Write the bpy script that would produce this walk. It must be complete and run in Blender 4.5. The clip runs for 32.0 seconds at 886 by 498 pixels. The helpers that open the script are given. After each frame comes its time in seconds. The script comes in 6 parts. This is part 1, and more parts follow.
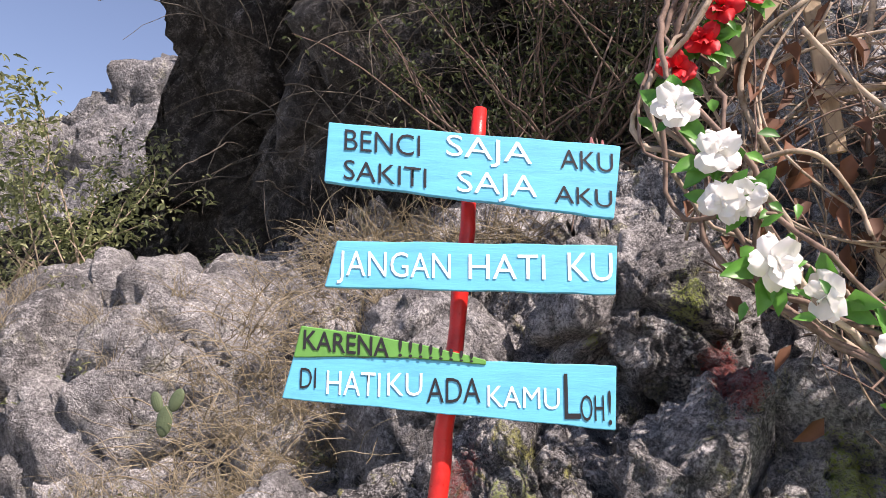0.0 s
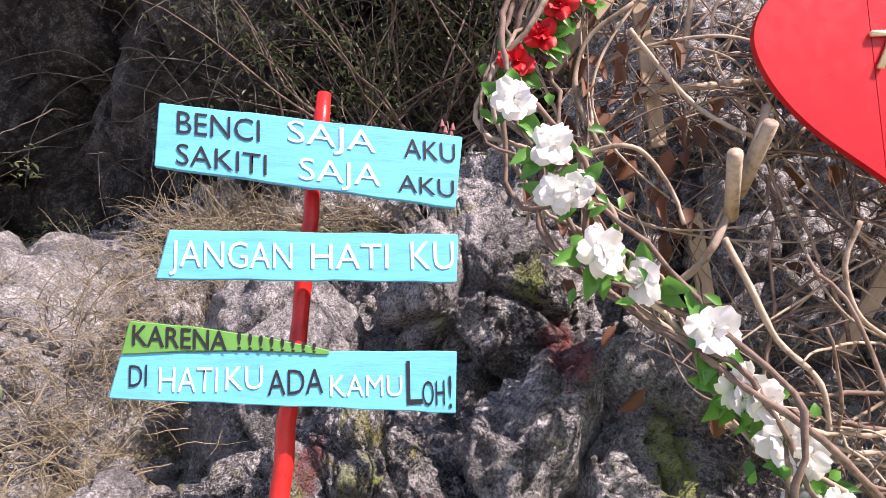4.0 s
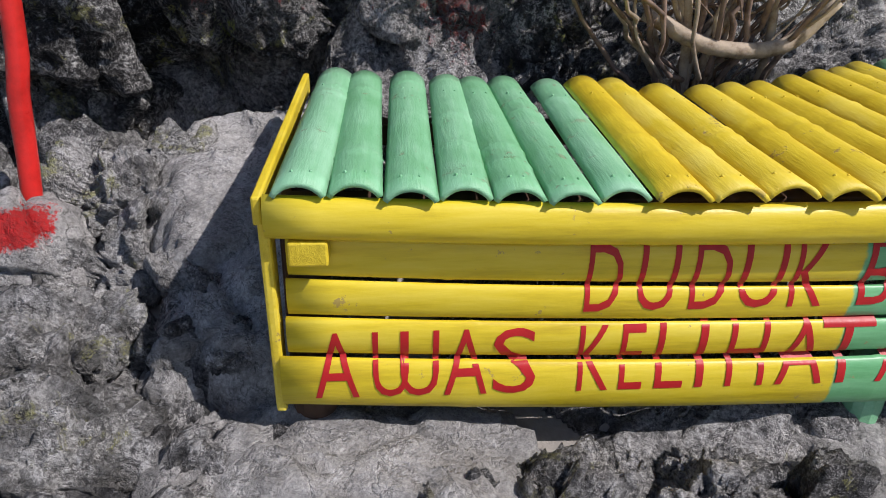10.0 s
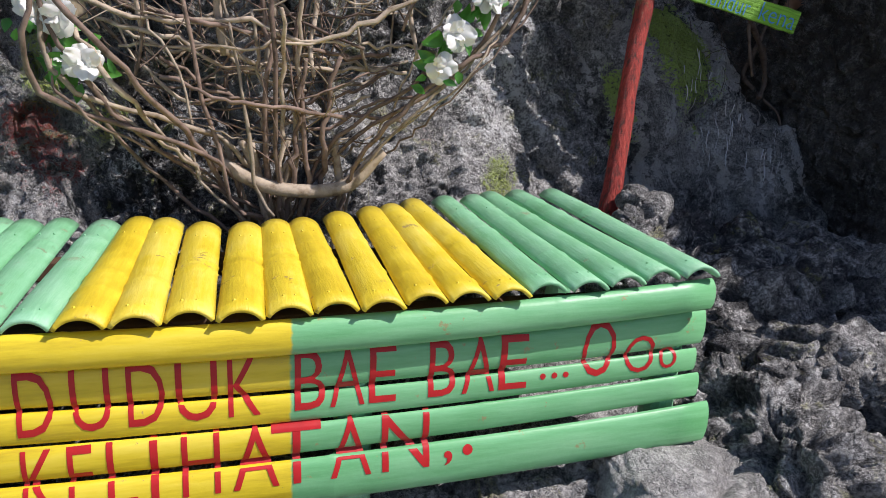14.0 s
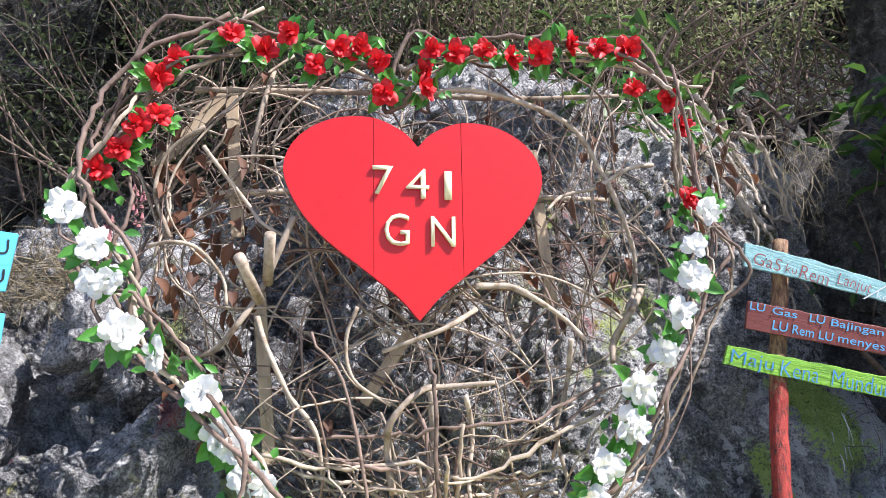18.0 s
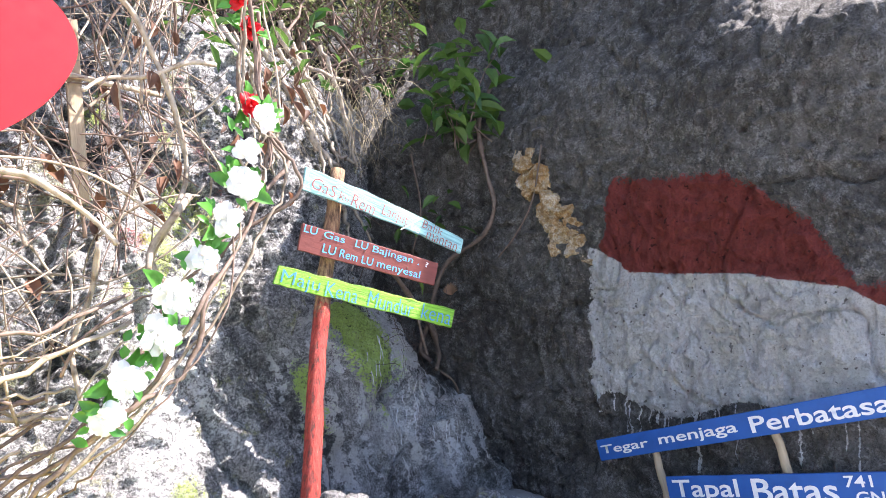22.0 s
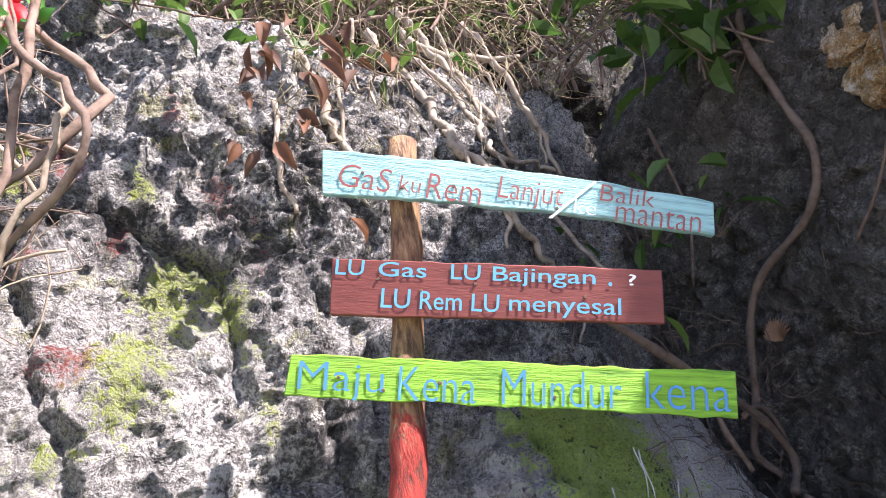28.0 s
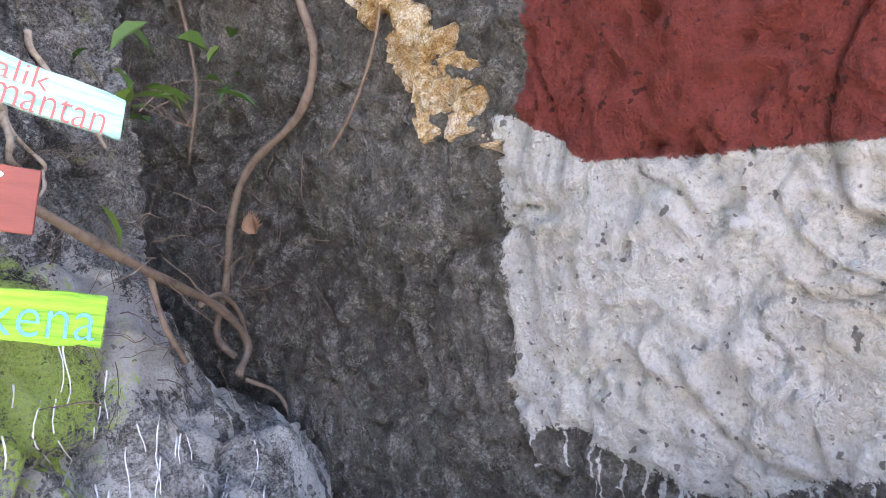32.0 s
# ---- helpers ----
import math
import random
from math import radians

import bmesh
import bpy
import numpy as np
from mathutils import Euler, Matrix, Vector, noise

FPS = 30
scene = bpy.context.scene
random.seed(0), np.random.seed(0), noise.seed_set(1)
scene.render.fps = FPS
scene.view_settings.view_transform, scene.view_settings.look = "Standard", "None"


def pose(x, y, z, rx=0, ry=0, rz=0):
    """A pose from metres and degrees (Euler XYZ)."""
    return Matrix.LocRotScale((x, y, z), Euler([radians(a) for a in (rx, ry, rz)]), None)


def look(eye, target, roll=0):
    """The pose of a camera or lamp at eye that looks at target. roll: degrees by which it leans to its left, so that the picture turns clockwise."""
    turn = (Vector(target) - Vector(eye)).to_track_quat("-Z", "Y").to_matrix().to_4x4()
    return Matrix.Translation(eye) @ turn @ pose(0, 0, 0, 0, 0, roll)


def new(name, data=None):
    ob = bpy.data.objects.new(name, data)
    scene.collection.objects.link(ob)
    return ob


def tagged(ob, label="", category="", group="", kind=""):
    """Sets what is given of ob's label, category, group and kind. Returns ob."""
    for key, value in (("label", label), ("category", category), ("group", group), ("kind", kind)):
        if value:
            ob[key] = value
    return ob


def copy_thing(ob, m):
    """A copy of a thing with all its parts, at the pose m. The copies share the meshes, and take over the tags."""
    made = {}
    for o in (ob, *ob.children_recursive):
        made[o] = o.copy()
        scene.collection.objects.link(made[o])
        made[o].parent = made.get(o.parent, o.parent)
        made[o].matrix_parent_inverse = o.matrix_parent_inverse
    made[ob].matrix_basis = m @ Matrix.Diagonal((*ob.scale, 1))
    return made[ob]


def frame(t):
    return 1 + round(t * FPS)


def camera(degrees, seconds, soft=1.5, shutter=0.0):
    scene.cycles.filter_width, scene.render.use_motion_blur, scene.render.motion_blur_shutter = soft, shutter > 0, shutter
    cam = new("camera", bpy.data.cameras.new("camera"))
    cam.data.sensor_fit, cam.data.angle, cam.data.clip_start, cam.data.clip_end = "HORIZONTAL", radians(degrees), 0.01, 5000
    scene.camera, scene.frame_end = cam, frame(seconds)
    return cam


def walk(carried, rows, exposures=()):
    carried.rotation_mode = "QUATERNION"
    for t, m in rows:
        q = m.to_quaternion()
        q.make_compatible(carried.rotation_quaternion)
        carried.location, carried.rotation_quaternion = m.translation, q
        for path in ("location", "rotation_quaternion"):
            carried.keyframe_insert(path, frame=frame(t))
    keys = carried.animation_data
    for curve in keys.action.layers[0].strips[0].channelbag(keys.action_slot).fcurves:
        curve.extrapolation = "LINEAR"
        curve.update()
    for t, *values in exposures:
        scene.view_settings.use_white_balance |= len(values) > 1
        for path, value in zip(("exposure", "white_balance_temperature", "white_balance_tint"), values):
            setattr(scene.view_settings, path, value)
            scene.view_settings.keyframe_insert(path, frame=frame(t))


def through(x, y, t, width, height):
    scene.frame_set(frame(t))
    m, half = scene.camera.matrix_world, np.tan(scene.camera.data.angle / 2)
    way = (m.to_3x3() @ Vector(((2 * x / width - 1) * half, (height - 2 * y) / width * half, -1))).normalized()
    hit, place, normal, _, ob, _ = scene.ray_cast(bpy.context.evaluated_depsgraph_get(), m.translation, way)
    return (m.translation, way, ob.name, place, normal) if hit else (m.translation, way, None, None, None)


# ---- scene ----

# camera and walk
cam = camera(65.7, 32.0, soft=0.55)
PATH = [
    (0, -0.132, -0.899, 1.384, 99.72, -0.25, 15.79),
    (0.5, -0.080, -0.885, 1.410, 96.77, 0.30, 15.92),
    (1, -0.078, -0.898, 1.463, 94.79, 0.80, 10.77),
    (1.5, -0.109, -0.912, 1.482, 92.55, 0.80, 9.28),
    (2, -0.111, -0.907, 1.481, 92.01, 0.70, 9.73),
    (2.5, -0.104, -0.899, 1.464, 93.21, 0.80, 10.08),
    (4.5, -0.084, -0.896, 1.363, 97.75, 1.75, 3.24),
    (5, 0.005, -0.863, 1.275, 95.04, 1.52, 4.18),
    (5.5, -0.084, -0.855, 1.295, 87.12, 3.24, -0.52),
    (6, -0.054, -0.89, 1.26, 84.31, 0.56, 0.36),
    (6.5, -0.053, -0.884, 1.207, 80.0, -0.1, -0.92),
    (7, -0.028, -0.873, 1.181, 74.91, -1.55, -3.27),
    (7.5, -0.024, -0.881, 1.143, 70.88, -0.67, -3.58),
    (8, -0.018, -0.889, 1.11, 67.24, -0.68, -4.27),
    (8.5, 0.007, -0.901, 1.075, 63.4, -0.4, -4.55),
    (9, 0.049, -0.936, 1.056, 61.39, 0.1, -5.6),
    (9.5, 0.104, -0.973, 1.039, 62.29, -0.69, -4.97),
    (10, 0.191, -1.01, 1.027, 62.74, -1.46, -4.63),
    (10.5, 0.284, -1.065, 1.035, 63.84, -0.98, -6.54),
    (11, 0.376, -1.12, 1.043, 64.26, -3.14, -9.19),
    (11.5, 0.474, -1.113, 1.022, 66.08, -5.03, -14.62),
    (12, 0.626, -1.11, 0.997, 67.7, -6.1, -13.48),
    (12.5, 0.718, -1.139, 1.013, 66.45, -4.63, -16.74),
    (13, 0.797, -1.198, 1.043, 67.9, -4.9, -16.64),
    (13.5, 0.881, -1.269, 1.087, 70.33, -3.72, -17.24),
    (14, 0.947, -1.316, 1.124, 73.75, -3.22, -16.87),
    (14.5, 0.936, -1.338, 1.188, 77.59, -3.34, -15.0),
    (15, 0.841, -1.321, 1.215, 81.87, -1.72, -10.67),
    (15.5, 0.792, -1.328, 1.286, 85.88, -1.34, -5.92),
    (17.5, 0.792, -1.44, 1.51, 94.94, 2.11, -6.96),
    (18, 0.811, -1.442, 1.503, 99.08, 1.01, -7.46),
    (18.5, 0.81, -1.434, 1.487, 102.04, 0.25, -6.93),
    (19, 0.835, -1.429, 1.462, 107.22, 0.55, -5.01),
    (19.5, 0.829, -1.445, 1.495, 109.79, 1.13, -4.06),
    (20, 0.867, -1.446, 1.524, 107.39, 1.83, -11.45),
    (20.5, 0.932, -1.419, 1.506, 102.49, 2.04, -19.4),
    (21, 0.962, -1.403, 1.481, 100.19, 1.45, -25.05),
    (21.5, 0.952, -1.402, 1.458, 97.25, 0.36, -30.2),
    (22, 0.993, -1.349, 1.38, 94.48, 0.07, -41.08),
    (22.5, 1.223, -1.302, 1.339, 95.21, 1.68, -36.9),
    (23, 1.464, -1.299, 1.323, 91.53, 1.34, -29.66),
    (23.5, 1.581, -1.305, 1.337, 90.97, 1.33, -29.14),
    (24, 1.748, -1.207, 1.348, 90.79, 1.45, -26.29),
    (24.5, 1.899, -1.111, 1.356, 89.4, 4.19, -21.4),
    (26.5, 2.302, -0.330, 1.261, 100.50, 5.45, -13.89),
    (27, 2.360, -0.208, 1.285, 104.40, 4.94, -12.46),
    (27.5, 2.394, -0.161, 1.315, 105.41, 7.47, -9.98),
    (28, 2.407, -0.134, 1.327, 105.34, 10.25, -9.22),
    (28.5, 2.529, -0.095, 1.362, 105.84, 12.00, -3.07),
    (29, 2.620, -0.011, 1.404, 104.58, 15.48, -1.65),
    (29.5, 2.690, -0.019, 1.423, 103.01, 13.74, -3.61),
    (30, 2.694, -0.035, 1.434, 98.55, 13.81, -9.59),
    (30.5, 2.718, -0.073, 1.436, 92.26, 11.57, -18.26),
    (31, 2.739, -0.108, 1.445, 87.64, 8.74, -26.68),
    (31.5, 2.769, -0.138, 1.439, 87.04, 6.04, -36.31),
    (32, 2.789, -0.174, 1.439, 87.34, 4.35, -43.66),
]
EXPOSURES = ((0, 0.72, 6950, 27), (4.5, 0.92, 6800, 32), (7, 0.5, 6400, 28), (9, -0.1, 6200, 17), (11, -0.18, 6250, 18), (13, -0.1, 6250, 18), (15, 0.3, 6200, 19), (17.5, 0.92, 6000, 18), (19, 1.2, 6000, 18), (21, 1.6, 6000, 19), (22, 2.08, 6300, 20),
             (24.5, 1.66, 6900, 22), (28, 1.66, 6500, 25), (30, 1.9, 6400, 25), (31, 2.62, 6750, 19), (32, 3.4, 7200, 25))
walk(cam, [(r[0], pose(*r[1:])) for r in PATH], EXPOSURES)

# world, sun, exposure
SUN_TO = Vector((0.575, -0.33, 0.75)).normalized()
world = bpy.data.worlds.new("sky")
scene.world = world
world.use_nodes = True
wn = world.node_tree
sky = wn.nodes.new("ShaderNodeTexSky")
sky.sky_type = "NISHITA"
sky.sun_disc = False
sky.sun_elevation = math.asin(SUN_TO.z)
sky.sun_rotation = math.atan2(SUN_TO.x, SUN_TO.y)
sky.altitude = 300
wn.links.new(sky.outputs[0], wn.nodes["Background"].inputs[0])
wn.nodes["Background"].inputs[1].default_value = 0.114
sun = new("sun", bpy.data.lights.new("sun", "SUN"))
sun.data.energy, sun.data.angle, sun.data.color = 5.0, radians(0.5), (1.0, 0.95, 0.87)
sun.matrix_world = look((0, 0, 0), -SUN_TO)


# ---------- noise on arrays ----------
def hash3(i, j, k, seed):
    n = (i * 374761393 + j * 668265263 + k * 2147483647 + seed * 1274126177) & 0xFFFFFFFF
    n = ((n ^ (n >> 13)) * 1274126177) & 0xFFFFFFFF
    n = ((n ^ (n >> 16)) * 2246822519) & 0xFFFFFFFF
    return ((n ^ (n >> 15)) & 0xFFFFFF) / float(0xFFFFFF)


def vnoise(p, freq, seed=0):
    q = p * freq
    b = np.floor(q).astype(np.int64)
    t = q - b
    t = t * t * (3 - 2 * t)
    out = 0
    for dx in (0, 1):
        for dy in (0, 1):
            for dz in (0, 1):
                w = (t[:, 0] if dx else 1 - t[:, 0]) * (t[:, 1] if dy else 1 - t[:, 1]) * (t[:, 2] if dz else 1 - t[:, 2])
                out = out + w * hash3(b[:, 0] + dx, b[:, 1] + dy, b[:, 2] + dz, seed)
    return out


def fbm(p, freq, octaves=4, seed=0, ridged=False):
    out, amp, tot = 0, 1.0, 0
    for o in range(octaves):
        n = vnoise(p, freq * 2.03 ** o, seed + o * 17)
        n = 1 - np.abs(2 * n - 1) if ridged else n
        out, tot, amp = out + amp * n, tot + amp, amp * 0.52
    return out / tot


def cells(p, freq, seed=0):
    """Distance to the nearest and to the second nearest of scattered points."""
    q = p * freq
    b = np.floor(q).astype(np.int64)
    d1, d2 = np.full(len(p), 9.0), np.full(len(p), 9.0)
    for dx in (-1, 0, 1):
        for dy in (-1, 0, 1):
            for dz in (-1, 0, 1):
                c = b + (dx, dy, dz)
                s = [c[:, n] + hash3(c[:, 0], c[:, 1], c[:, 2], seed + n * 31) for n in range(3)]
                d = np.sqrt((q[:, 0] - s[0]) ** 2 + (q[:, 1] - s[1]) ** 2 + (q[:, 2] - s[2]) ** 2)
                d2 = np.minimum(d2, np.maximum(d, d1))
                d1 = np.minimum(d1, d)
    return d1, d2


# ---------- mesh helpers ----------
def mesh_from(name, verts, faces, smooth=False):
    me = bpy.data.meshes.new(name)
    me.from_pydata([tuple(v) for v in verts], [], faces)
    me.update()
    if smooth:
        me.polygons.foreach_set("use_smooth", [True] * len(me.polygons))
    return me


def grid_mesh(name, verts, nu, nv, smooth=True):
    i = np.arange((nu - 1) * (nv - 1))
    a = (i // (nv - 1)) * nv + i % (nv - 1)
    quads = np.stack([a, a + nv, a + nv + 1, a + 1], 1)
    me = bpy.data.meshes.new(name)
    me.vertices.add(len(verts))
    me.vertices.foreach_set("co", np.asarray(verts, np.float32).ravel())
    me.loops.add(len(quads) * 4)
    me.loops.foreach_set("vertex_index", quads.ravel().astype(np.int32))
    me.polygons.add(len(quads))
    me.polygons.foreach_set("loop_start", (np.arange(len(quads)) * 4).astype(np.int32))
    me.update(calc_edges=True)
    if smooth:
        me.polygons.foreach_set("use_smooth", np.ones(len(quads), bool))
    return me


def put_paint(me, rgb):
    at = me.color_attributes.new("paint", "FLOAT_COLOR", "POINT")
    col = np.ones((len(rgb), 4), np.float32)
    col[:, :3] = np.clip(rgb, 0, 1)
    at.data.foreach_set("color", col.ravel())


def link(name, me, mat, parent=None, label="", category="", group="", kind=""):
    ob = new(name, me)
    if mat is not None and not me.materials:
        me.materials.append(mat)
    if parent is not None:
        ob.parent = parent
    return tagged(ob, label, category, group, kind)


def part(name, bm, mat, parent, label=""):
    if isinstance(bm, bmesh.types.BMesh):
        me = bpy.data.meshes.new(name)
        bm.to_mesh(me)
        bm.free()
    else:
        me = bm
    return link(name, me, mat, parent, label)


def thing(name, label, category, group="", m=None, kind=""):
    ob = tagged(new(name), label, category, group, kind)
    if m is not None:
        ob.matrix_basis = m
    return ob


def bm_box(sx, sy, sz, at=(0, 0, 0), bevel=0.0):
    bm = bmesh.new()
    bmesh.ops.create_cube(bm, size=1, matrix=Matrix.Translation(at) @ Matrix.Diagonal((sx, sy, sz, 1)))
    if bevel:
        bmesh.ops.bevel(bm, geom=bm.edges[:], offset=bevel, segments=2, affect="EDGES", profile=0.5)
    return bm


class Soup:
    """Vertices and faces of many small pieces for one mesh."""
    def __init__(self):
        self.v, self.f = [], []

    def add(self, verts, faces):
        n = len(self.v)
        self.v.extend(verts)
        self.f.extend([tuple(i + n for i in f) for f in faces])

    def tube(self, pts, radii, sides=5, cap=True):
        pts = [Vector(p) for p in pts]
        ring, n = [], len(pts)
        side = None
        for i, p in enumerate(pts):
            d = (pts[min(i + 1, n - 1)] - pts[max(i - 1, 0)]).normalized()
            if side is None:
                side = d.orthogonal().normalized()
            side = (side - d * side.dot(d)).normalized()
            other = d.cross(side)
            r = radii[i] if isinstance(radii, (list, tuple)) else radii
            ring += [p + (side * math.cos(a) + other * math.sin(a)) * r for a in (2 * math.pi * k / sides for k in range(sides))]
        faces = []
        for i in range(n - 1):
            for k in range(sides):
                a, b = i * sides + k, i * sides + (k + 1) % sides
                faces.append((a, b, b + sides, a + sides))
        if cap:
            faces += [tuple(reversed(range(sides))), tuple(range((n - 1) * sides, n * sides))]
        self.add([tuple(v) for v in ring], faces)

    def leaf(self, base, way, up, length, width, fold=0.25):
        way, up = Vector(way).normalized(), Vector(up)
        side = way.cross(up).normalized()
        up = side.cross(way)
        b = Vector(base)
        tip = b + way * length - up * length * 0.18
        m1, m2 = b + way * length * 0.35, b + way * length * 0.7 - up * length * 0.05
        s1, s2 = side * width * 0.5, side * width * 0.38
        f1 = up * width * fold
        self.add([tuple(x) for x in (b, m1 - s1 + f1, m1, m1 + s1 + f1, m2 - s2 + f1, m2, m2 + s2 + f1, tip)],
                 [(0, 2, 1), (0, 3, 2), (1, 2, 5, 4), (2, 3, 6, 5), (4, 5, 7), (5, 6, 7)])

    def mesh(self, name, smooth=True):
        return mesh_from(name, self.v, self.f, smooth)


# ---------- materials ----------
def material(name):
    mat = bpy.data.materials.new(name)
    mat.use_nodes = True
    nt = mat.node_tree
    return mat, nt, nt.nodes["Principled BSDF"]


def node(nt, kind, **values):
    n = nt.nodes.new(kind)
    for key, value in values.items():
        if key in n.inputs:
            n.inputs[key].default_value = value
    return n


def noise_node(nt, vec, scale, detail=6.0, rough=0.6):
    n = node(nt, "ShaderNodeTexNoise", Scale=scale, Detail=detail, Roughness=rough)
    nt.links.new(vec, n.inputs["Vector"])
    return n


def ramp(nt, fac, *stops):
    r = nt.nodes.new("ShaderNodeValToRGB")
    e = r.color_ramp.elements
    while len(e) < len(stops):
        e.new(0.5)
    for el, (pos, col) in zip(e, stops):
        el.position, el.color = pos, (*col, 1) if len(col) == 3 else col
    nt.links.new(fac, r.inputs[0])
    return r


def mix(nt, fac, a, b, how="MIX"):
    m = nt.nodes.new("ShaderNodeMix")
    m.data_type, m.blend_type = "RGBA", how
    for sock, v in ((m.inputs[0], fac), (m.inputs[6], a), (m.inputs[7], b)):
        if isinstance(v, bpy.types.NodeSocket):
            nt.links.new(v, sock)
        else:
            sock.default_value = v if isinstance(v, (int, float)) else (*v, 1)
    return m.outputs[2]


def maths(nt, how, a, b=0.5, c=0.5):
    m = nt.nodes.new("ShaderNodeMath")
    m.operation = how
    for sock, v in zip(m.inputs, (a, b, c)):
        if isinstance(v, bpy.types.NodeSocket):
            nt.links.new(v, sock)
        else:
            sock.default_value = v
    return m.outputs[0]


def step(nt, value, lo, hi):
    m = nt.nodes.new("ShaderNodeMapRange")
    m.interpolation_type = "SMOOTHSTEP"
    m.inputs[1].default_value, m.inputs[2].default_value = lo, hi
    nt.links.new(value, m.inputs[0])
    return m.outputs[0]


def coords(nt, which="Object"):
    return nt.nodes.new("ShaderNodeTexCoord").outputs[which]


def bump(nt, bsdf, height, strength=0.5, distance=0.01):
    b = node(nt, "ShaderNodeBump", Strength=strength, Distance=distance)
    nt.links.new(height, b.inputs["Height"])
    nt.links.new(b.outputs[0], bsdf.inputs["Normal"])


def rock_material(name, dark, mid, light, scale=1.0, lichen=0.3, paint=True, crust=0.45, bump_size=0.02, red=(0.27, 0.05, 0.045), green=(0.34, 0.42, 0.09), grain=0.6, fleck=1.0, solid=0.25):
    """Weathered limestone; its paint attribute carries red, green and white brush work and painted-in sun."""
    mat, nt, bsdf = material(name)
    vec = nt.nodes.new("ShaderNodeNewGeometry").outputs["Position"]
    big = noise_node(nt, vec, 1.7 * scale, 5, 0.6)
    fine = noise_node(nt, vec, 13 * scale, 10, 0.75)
    grit = noise_node(nt, vec, 75 * scale, 6, 0.75)
    warp = noise_node(nt, vec, 9 * scale, 5, 0.65)
    warp.inputs["Distortion"].default_value = 0.25
    wrink = noise_node(nt, vec, 34 * scale, 5, 0.6)
    wrink.inputs["Distortion"].default_value = 0.3
    tone = maths(nt, "ADD", maths(nt, "MULTIPLY", big.outputs[0], 0.42), maths(nt, "MULTIPLY", fine.outputs[0], 0.58))
    col = ramp(nt, tone, (0.41, dark), (0.495, mid), (0.58, light)).outputs[0]

    def ridge(n, lo):
        r = maths(nt, "ABSOLUTE", maths(nt, "SUBTRACT", n.outputs[0], 0.5))
        return step(nt, r, lo, 0.0)

    veins = noise_node(nt, vec, 21 * scale, 3, 0.5)
    veins.inputs["Distortion"].default_value = 0.7
    lines = maths(nt, "MAXIMUM", ridge(wrink, 0.03), ridge(veins, 0.022))
    lines = maths(nt, "MULTIPLY", lines, step(nt, big.outputs[0], 0.40, 0.54))
    lines = maths(nt, "MULTIPLY", maths(nt, "MULTIPLY", lines, fleck), step(nt, grit.outputs[0], 0.36, 0.5))
    white = maths(nt, "MULTIPLY", step(nt, fine.outputs[0], 0.50, 0.57), step(nt, grit.outputs[0], 0.43, 0.55))
    white = maths(nt, "MAXIMUM", white, lines)
    col = mix(nt, maths(nt, "MULTIPLY", white, crust), col, (0.64, 0.63, 0.61))
    col = mix(nt, maths(nt, "MULTIPLY", ridge(warp, 0.016), 0.6), col, tuple(v * 0.35 for v in dark))
    spots = noise_node(nt, vec, 5.5 * scale, 7, 0.75)
    spots.inputs["Distortion"].default_value = 0.6
    moss = maths(nt, "MULTIPLY", step(nt, spots.outputs[0], 0.56, 0.63), step(nt, grit.outputs[0], 0.36, 0.54))
    col = mix(nt, maths(nt, "MULTIPLY", moss, lichen), col, (0.33, 0.33, 0.10))
    stain = noise_node(nt, vec, 2.6 * scale, 6, 0.65)
    col = mix(nt, maths(nt, "MULTIPLY", step(nt, stain.outputs[0], 0.52, 0.64), 0.55), col, dark)
    col = mix(nt, grain, col, step(nt, grit.outputs[0], 0.25, 0.75), "OVERLAY")
    hgt = maths(nt, "ADD", fine.outputs[0], maths(nt, "MULTIPLY", grit.outputs[0], 0.85))
    hgt = maths(nt, "ADD", hgt, maths(nt, "MULTIPLY", ridge(wrink, 0.10), 0.12))
    hgt = maths(nt, "ADD", hgt, maths(nt, "MULTIPLY", ridge(warp, 0.05), -0.3))
    if paint:
        at = nt.nodes.new("ShaderNodeVertexColor")
        at.layer_name = "paint"
        sep = nt.nodes.new("ShaderNodeSeparateColor")
        nt.links.new(at.outputs[0], sep.inputs[0])
        wob = maths(nt, "ADD", maths(nt, "MULTIPLY", fine.outputs[0], 0.6), maths(nt, "MULTIPLY", grit.outputs[0], 0.4))
        wob = maths(nt, "MULTIPLY", maths(nt, "SUBTRACT", wob, 0.5), 3.2)
        shade = ramp(nt, tone, (0.36, (0.74, 0.74, 0.74)), (0.60, (1.06, 1.06, 1.06))).outputs[0]
        # Grit darkens the paint's low spots, as relief shade put in the colour.
        shade = mix(nt, 1.0, shade, ramp(nt, grit.outputs[0], (0.36, (0.72, 0.70, 0.68)), (0.52, (1.0, 1.0, 1.0))).outputs[0], "MULTIPLY")
        aged_shade = mix(nt, maths(nt, "MULTIPLY", step(nt, stain.outputs[0], 0.46, 0.6), 0.3), shade, (0.80, 0.74, 0.58), "MULTIPLY")
        # Dark dots drawn in the colour as shaded pits of the paint.
        holes = noise_node(nt, vec, 33, 2, 0.5)
        aged_shade = mix(nt, maths(nt, "MULTIPLY", step(nt, holes.outputs[0], 0.66, 0.70), 0.75), aged_shade, (0.12, 0.11, 0.10))
